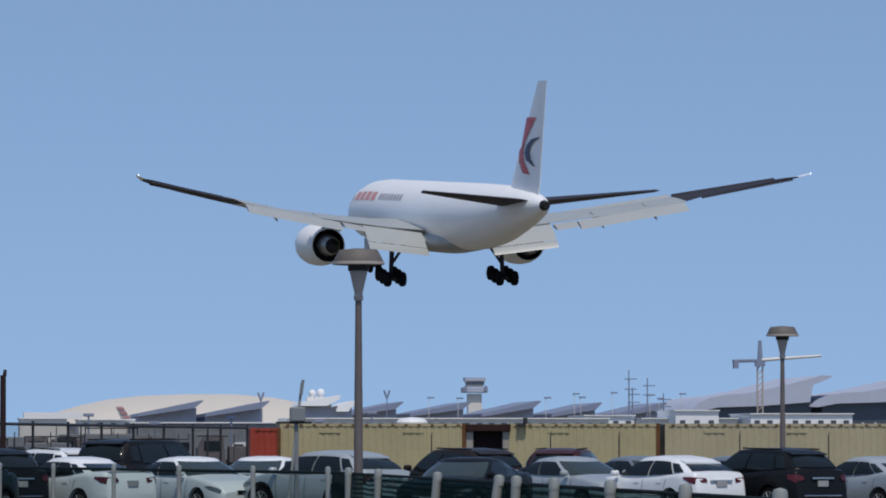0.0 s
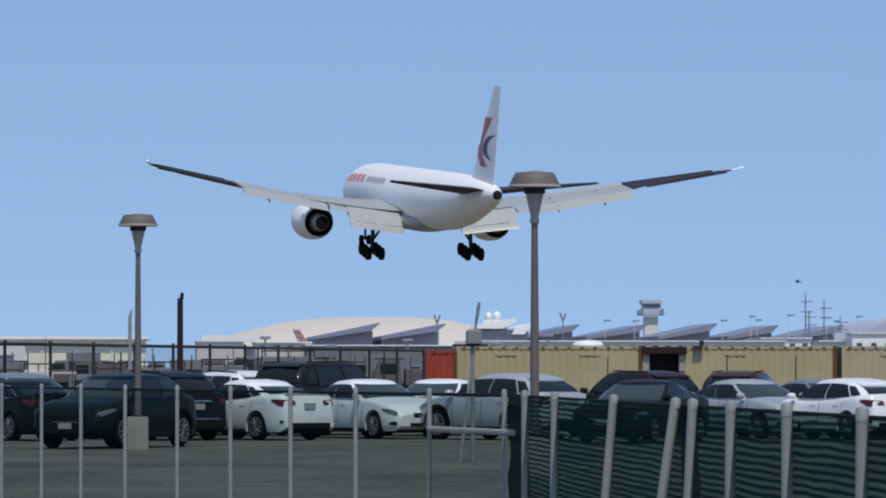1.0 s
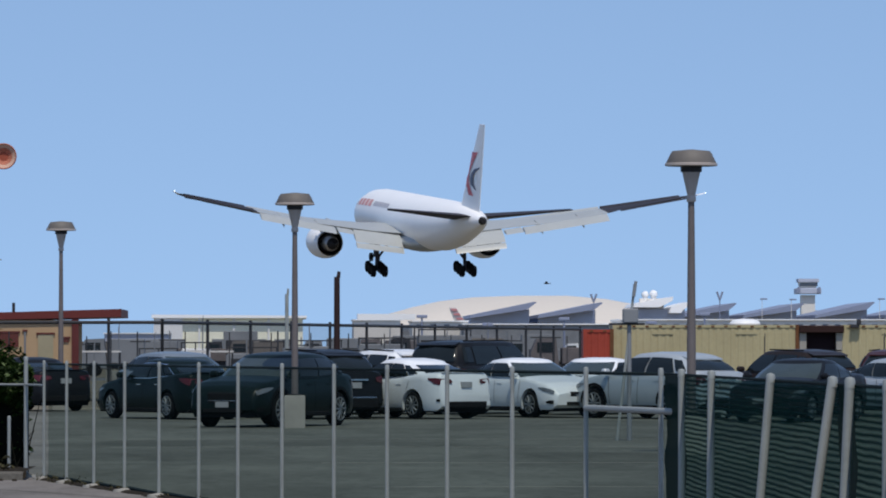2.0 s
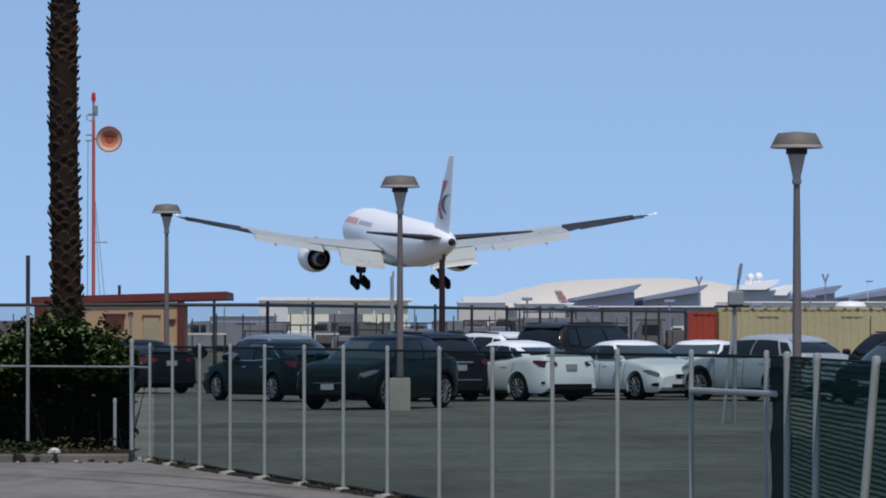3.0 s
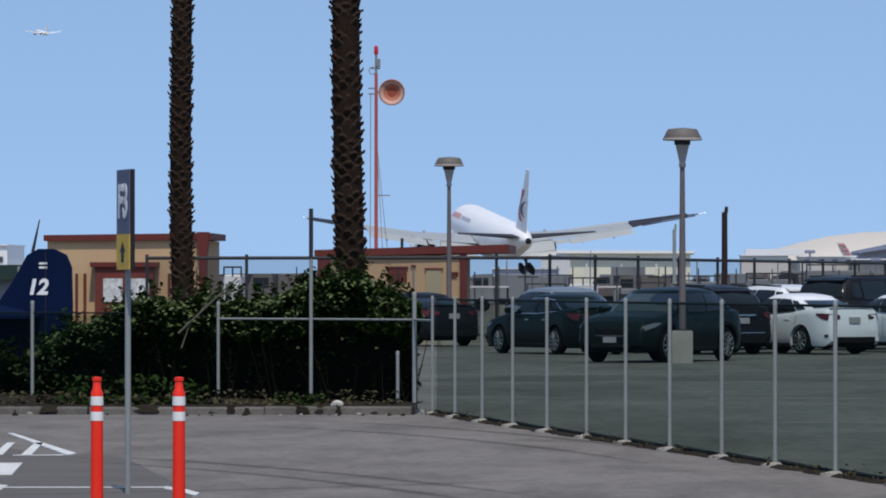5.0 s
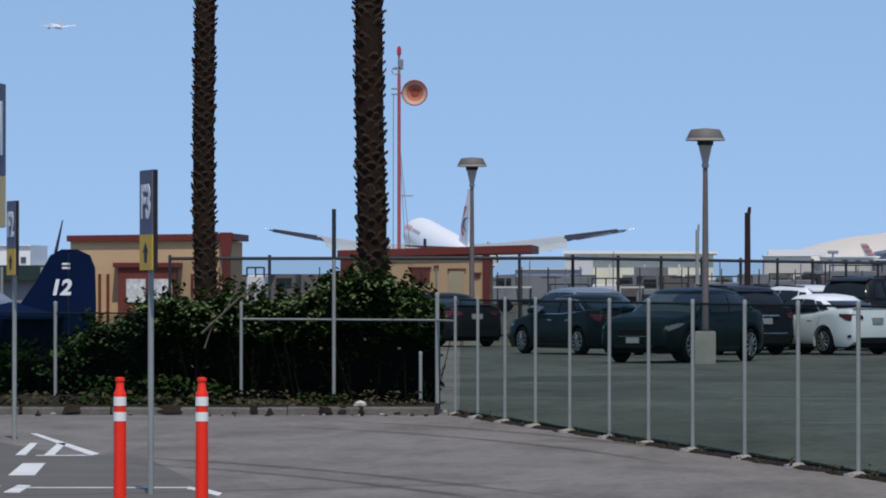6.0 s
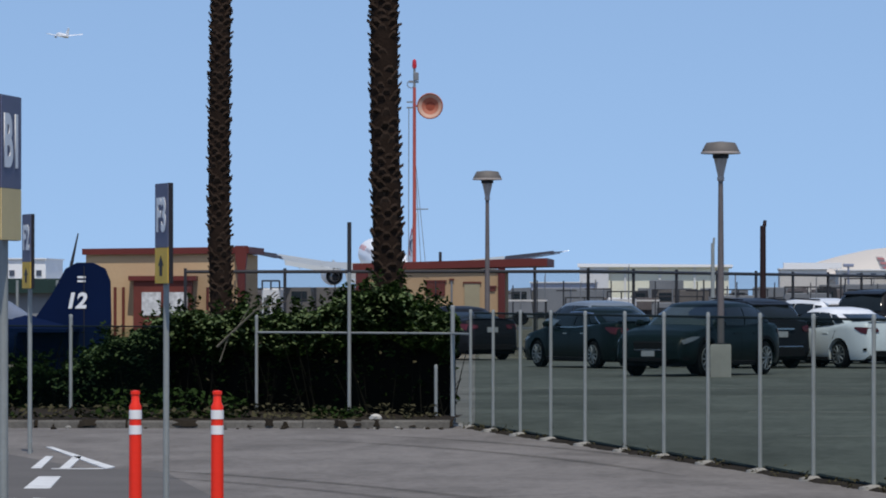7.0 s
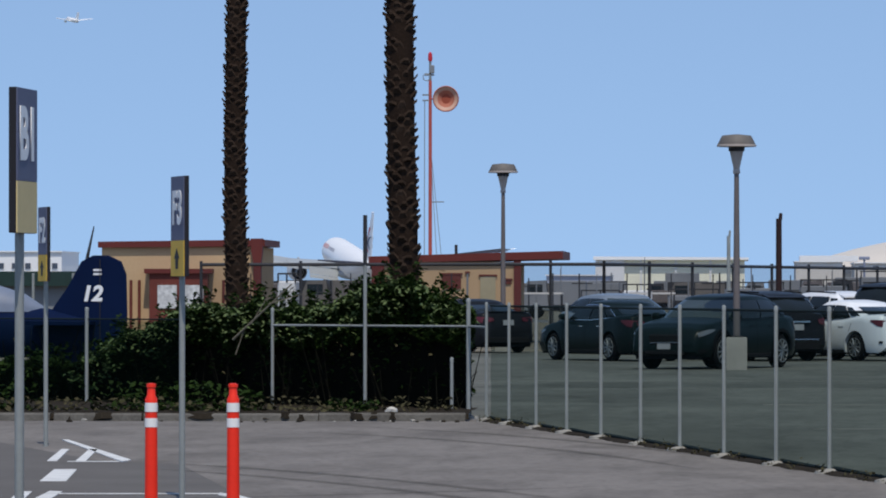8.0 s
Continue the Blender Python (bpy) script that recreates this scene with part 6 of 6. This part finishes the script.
def service_truck(x, y, length, h, material, label):
    t = thing("service_truck", label, "truck", "apron vehicles", pose(x, y, 0))
    part("cab", loft(bmesh.new(), [[(0, a, 0.5), (0, a, 1.5), (0.35, a, 2.3), (1.5, a, 2.35), (1.7, a, 0.5)] for a in (-1.1, 1.1)]), material, t)
    part("windscreen", box(0.36, -1.13, 1.5, 1.3, -1.1, 2.1), GLASS, t)
    part("box_body", box(1.85, -1.2, 0.8, length, 1.2, h, 0.05), material, t)
    part("chassis", box(0.2, -1.0, 0.45, length, 1.0, 0.8), DARK_STEEL, t)
    for wx in (0.9, length - 1.2):
        for s in (-1, 1):
            part("wheel", wheel_mesh(0.45, 0.3, 14), TYRE, t, "", pose(wx, s, 0.45))


def apron_row():
    """Parked service vehicles and gear on the apron in front of the hangars."""
    for x, y, length, h, m, label in ((9.0, 520, 5.5, 3.1, GREY_BOX, "grey high-bodied apron truck"), (16.2, 560, 6.5, 3.2, GREY_BOX, "pale box truck with a grey cab"),
                                      (21.5, 505, 5.0, 3.2, GREY_BOX, "grey high-bodied apron truck"), (29.5, 540, 6.0, 3.0, WHITE, "white box truck on the apron"),
                                      (36.0, 515, 5.2, 3.2, GREY_BOX, "grey high-bodied apron truck"), (43.0, 550, 6.4, 3.1, DARK_STEEL, "pale box truck with a dark cab"),
                                      (-8.5, 530, 5.4, 3.6, GREY_BOX, "grey high-bodied apron truck"), (-17.0, 545, 6.0, 2.8, GREY_BOX, "grey box truck on the apron")):
        service_truck(x, y, length, h, m, label)
    rnd = random.Random(77)
    kinds = ((GREY_BOX, "grey box truck parked on the apron"), (BROWN_POLE, "dull brown box truck parked on the apron"), (DARK_STEEL, "dark flat-nosed truck parked on the apron"), (LAMP_GREY, "brown-grey box truck parked on the apron"), (GREY_BOX, "grey box truck parked on the apron"))
    for k in range(22):
        y = rnd.uniform(300, 440)
        x = y * math.tan(radians(-6.2 + 0.43 * k + rnd.uniform(-0.1, 0.1)))
        m, label = kinds[k % 5]
        service_truck(x, y, rnd.uniform(3.8, 6.2), rnd.uniform(1.7, 2.5), m, label)
    for k in range(26):
        y = rnd.uniform(240, 330)
        x = y * math.tan(radians(-6.4 + 0.37 * k + rnd.uniform(-0.12, 0.12)))
        p = thing("barrier_post", "thin dark post with a crossbar in the yard", "post", "yard posts", pose(x, y, 0))
        h = rnd.uniform(2.0, 2.9)
        part("shaft", tube((0, 0, -0.05), (0, 0, h), 0.05, 0.04, 6), DARK_STEEL if k % 2 else GREY_BOX, p)
        part("crossbar", tube((-rnd.uniform(0.3, 0.9), 0, h * 0.8), (rnd.uniform(0.3, 1.4), 0, h * 0.8), 0.035, n=6), DARK_STEEL, p)
    for x, y, h in ((12.5, 470, 4.6), (19.0, 480, 3.9), (26.0, 475, 4.4), (33.5, 465, 4.0), (38.8, 470, 4.8)):
        p = thing("flood_pole", "short dark flood lamp pole on the apron", "pole", "apron poles")
        part("shaft", tube((x, y, -0.05), (x, y, h), 0.12, 0.09, 8), FAR_HAZE_DARK, p)
        part("head", box(x - 0.5, y - 0.2, h, x + 0.5, y + 0.2, h + 0.3, 0.05), FAR_HAZE_DARK, p)


apron_row()


# ---------------------------------------------------------------- things in motion
def motions():
    # seconds, place, pitch, roll, heading
    flight = [(0, 46.45, 476.35, 18.25, 3.60, -1.00, 100.51), (0.5, 38.83, 510.24, 16.39, 3.80, -0.55, 100.61), (1, 31.25, 543.82, 14.84, 4.00, 0.04, 100.81), (1.5, 23.63, 577.93, 13.28, 3.99, 0.38, 101.11), (2, 16.15, 612.22, 11.75, 3.96, -0.20, 101.46), (3.5, -6.56, 713.02, 7.34, 4.55, -0.35, 102.16), (4, -14.15, 746.23, 6.27, 4.85, -0.03, 102.11), (4.5, -21.62, 778.86, 5.43, 5.15, -0.35, 102.11), (5, -29.25, 815.19, 4.49, 5.30, -0.72, 102.11), (6.5, -53.52, 927.48, 2.93, 5.65, 0.30, 101.96), (7, -61.69, 965.54, 2.79, 5.65, 0.50, 101.96), (7.5, -70.03, 1003.95, 2.79, 5.65, 0.60, 101.96), (8, -78.08, 1042.94, 2.55, 5.35, 0.60, 102.06)]
    walk(airliner, [(t, pose(x, y, z, 0, 0, head) @ pose(0, 0, 0, 0, -pitch, 0) @ pose(0, 0, 0, roll, 0, 0)) for t, x, y, z, pitch, roll, head in flight])
    jet = [(0.0, -526.8, 4500, 179.9), (4.0, -552.0, 4500, 219.1), (4.5, -559.5, 4500, 223.1), (5.0, -565.0, 4500, 227.2), (6.5, -576.6, 4500, 235.2), (7.0, -580.6, 4500, 237.2), (7.5, -583.6, 4500, 241.2), (8.0, -586.1, 4500, 244.7)]
    walk(far_jet, [(t, pose(x, y, z, 0, 0, 116) @ pose(0, 0, 0, 0, -7, 0)) for t, x, y, z in jet])
    path = [(0.0, 23.52, 110, 4.41, 178), (0.8, 16.38, 110, 3.92, 178), (1.0, 14.56, 110, 3.6, 178), (1.5, 10.04, 110, 3.32, 176), (2.0, 5.74, 112, 3.12, 174), (2.2, 4.08, 114, 2.99, 170), (2.7, 0.21, 120, 2.12, 150), (3.1, -1.32, 126, 0.74, 130), (3.3, -1.47, 127, 0.06, 120), (8.0, -1.47, 127, 0.06, 120)]
    walk(bird, [(t, pose(x, y, z, 0, 0, rz)) for t, x, y, z, rz in path])


motions()
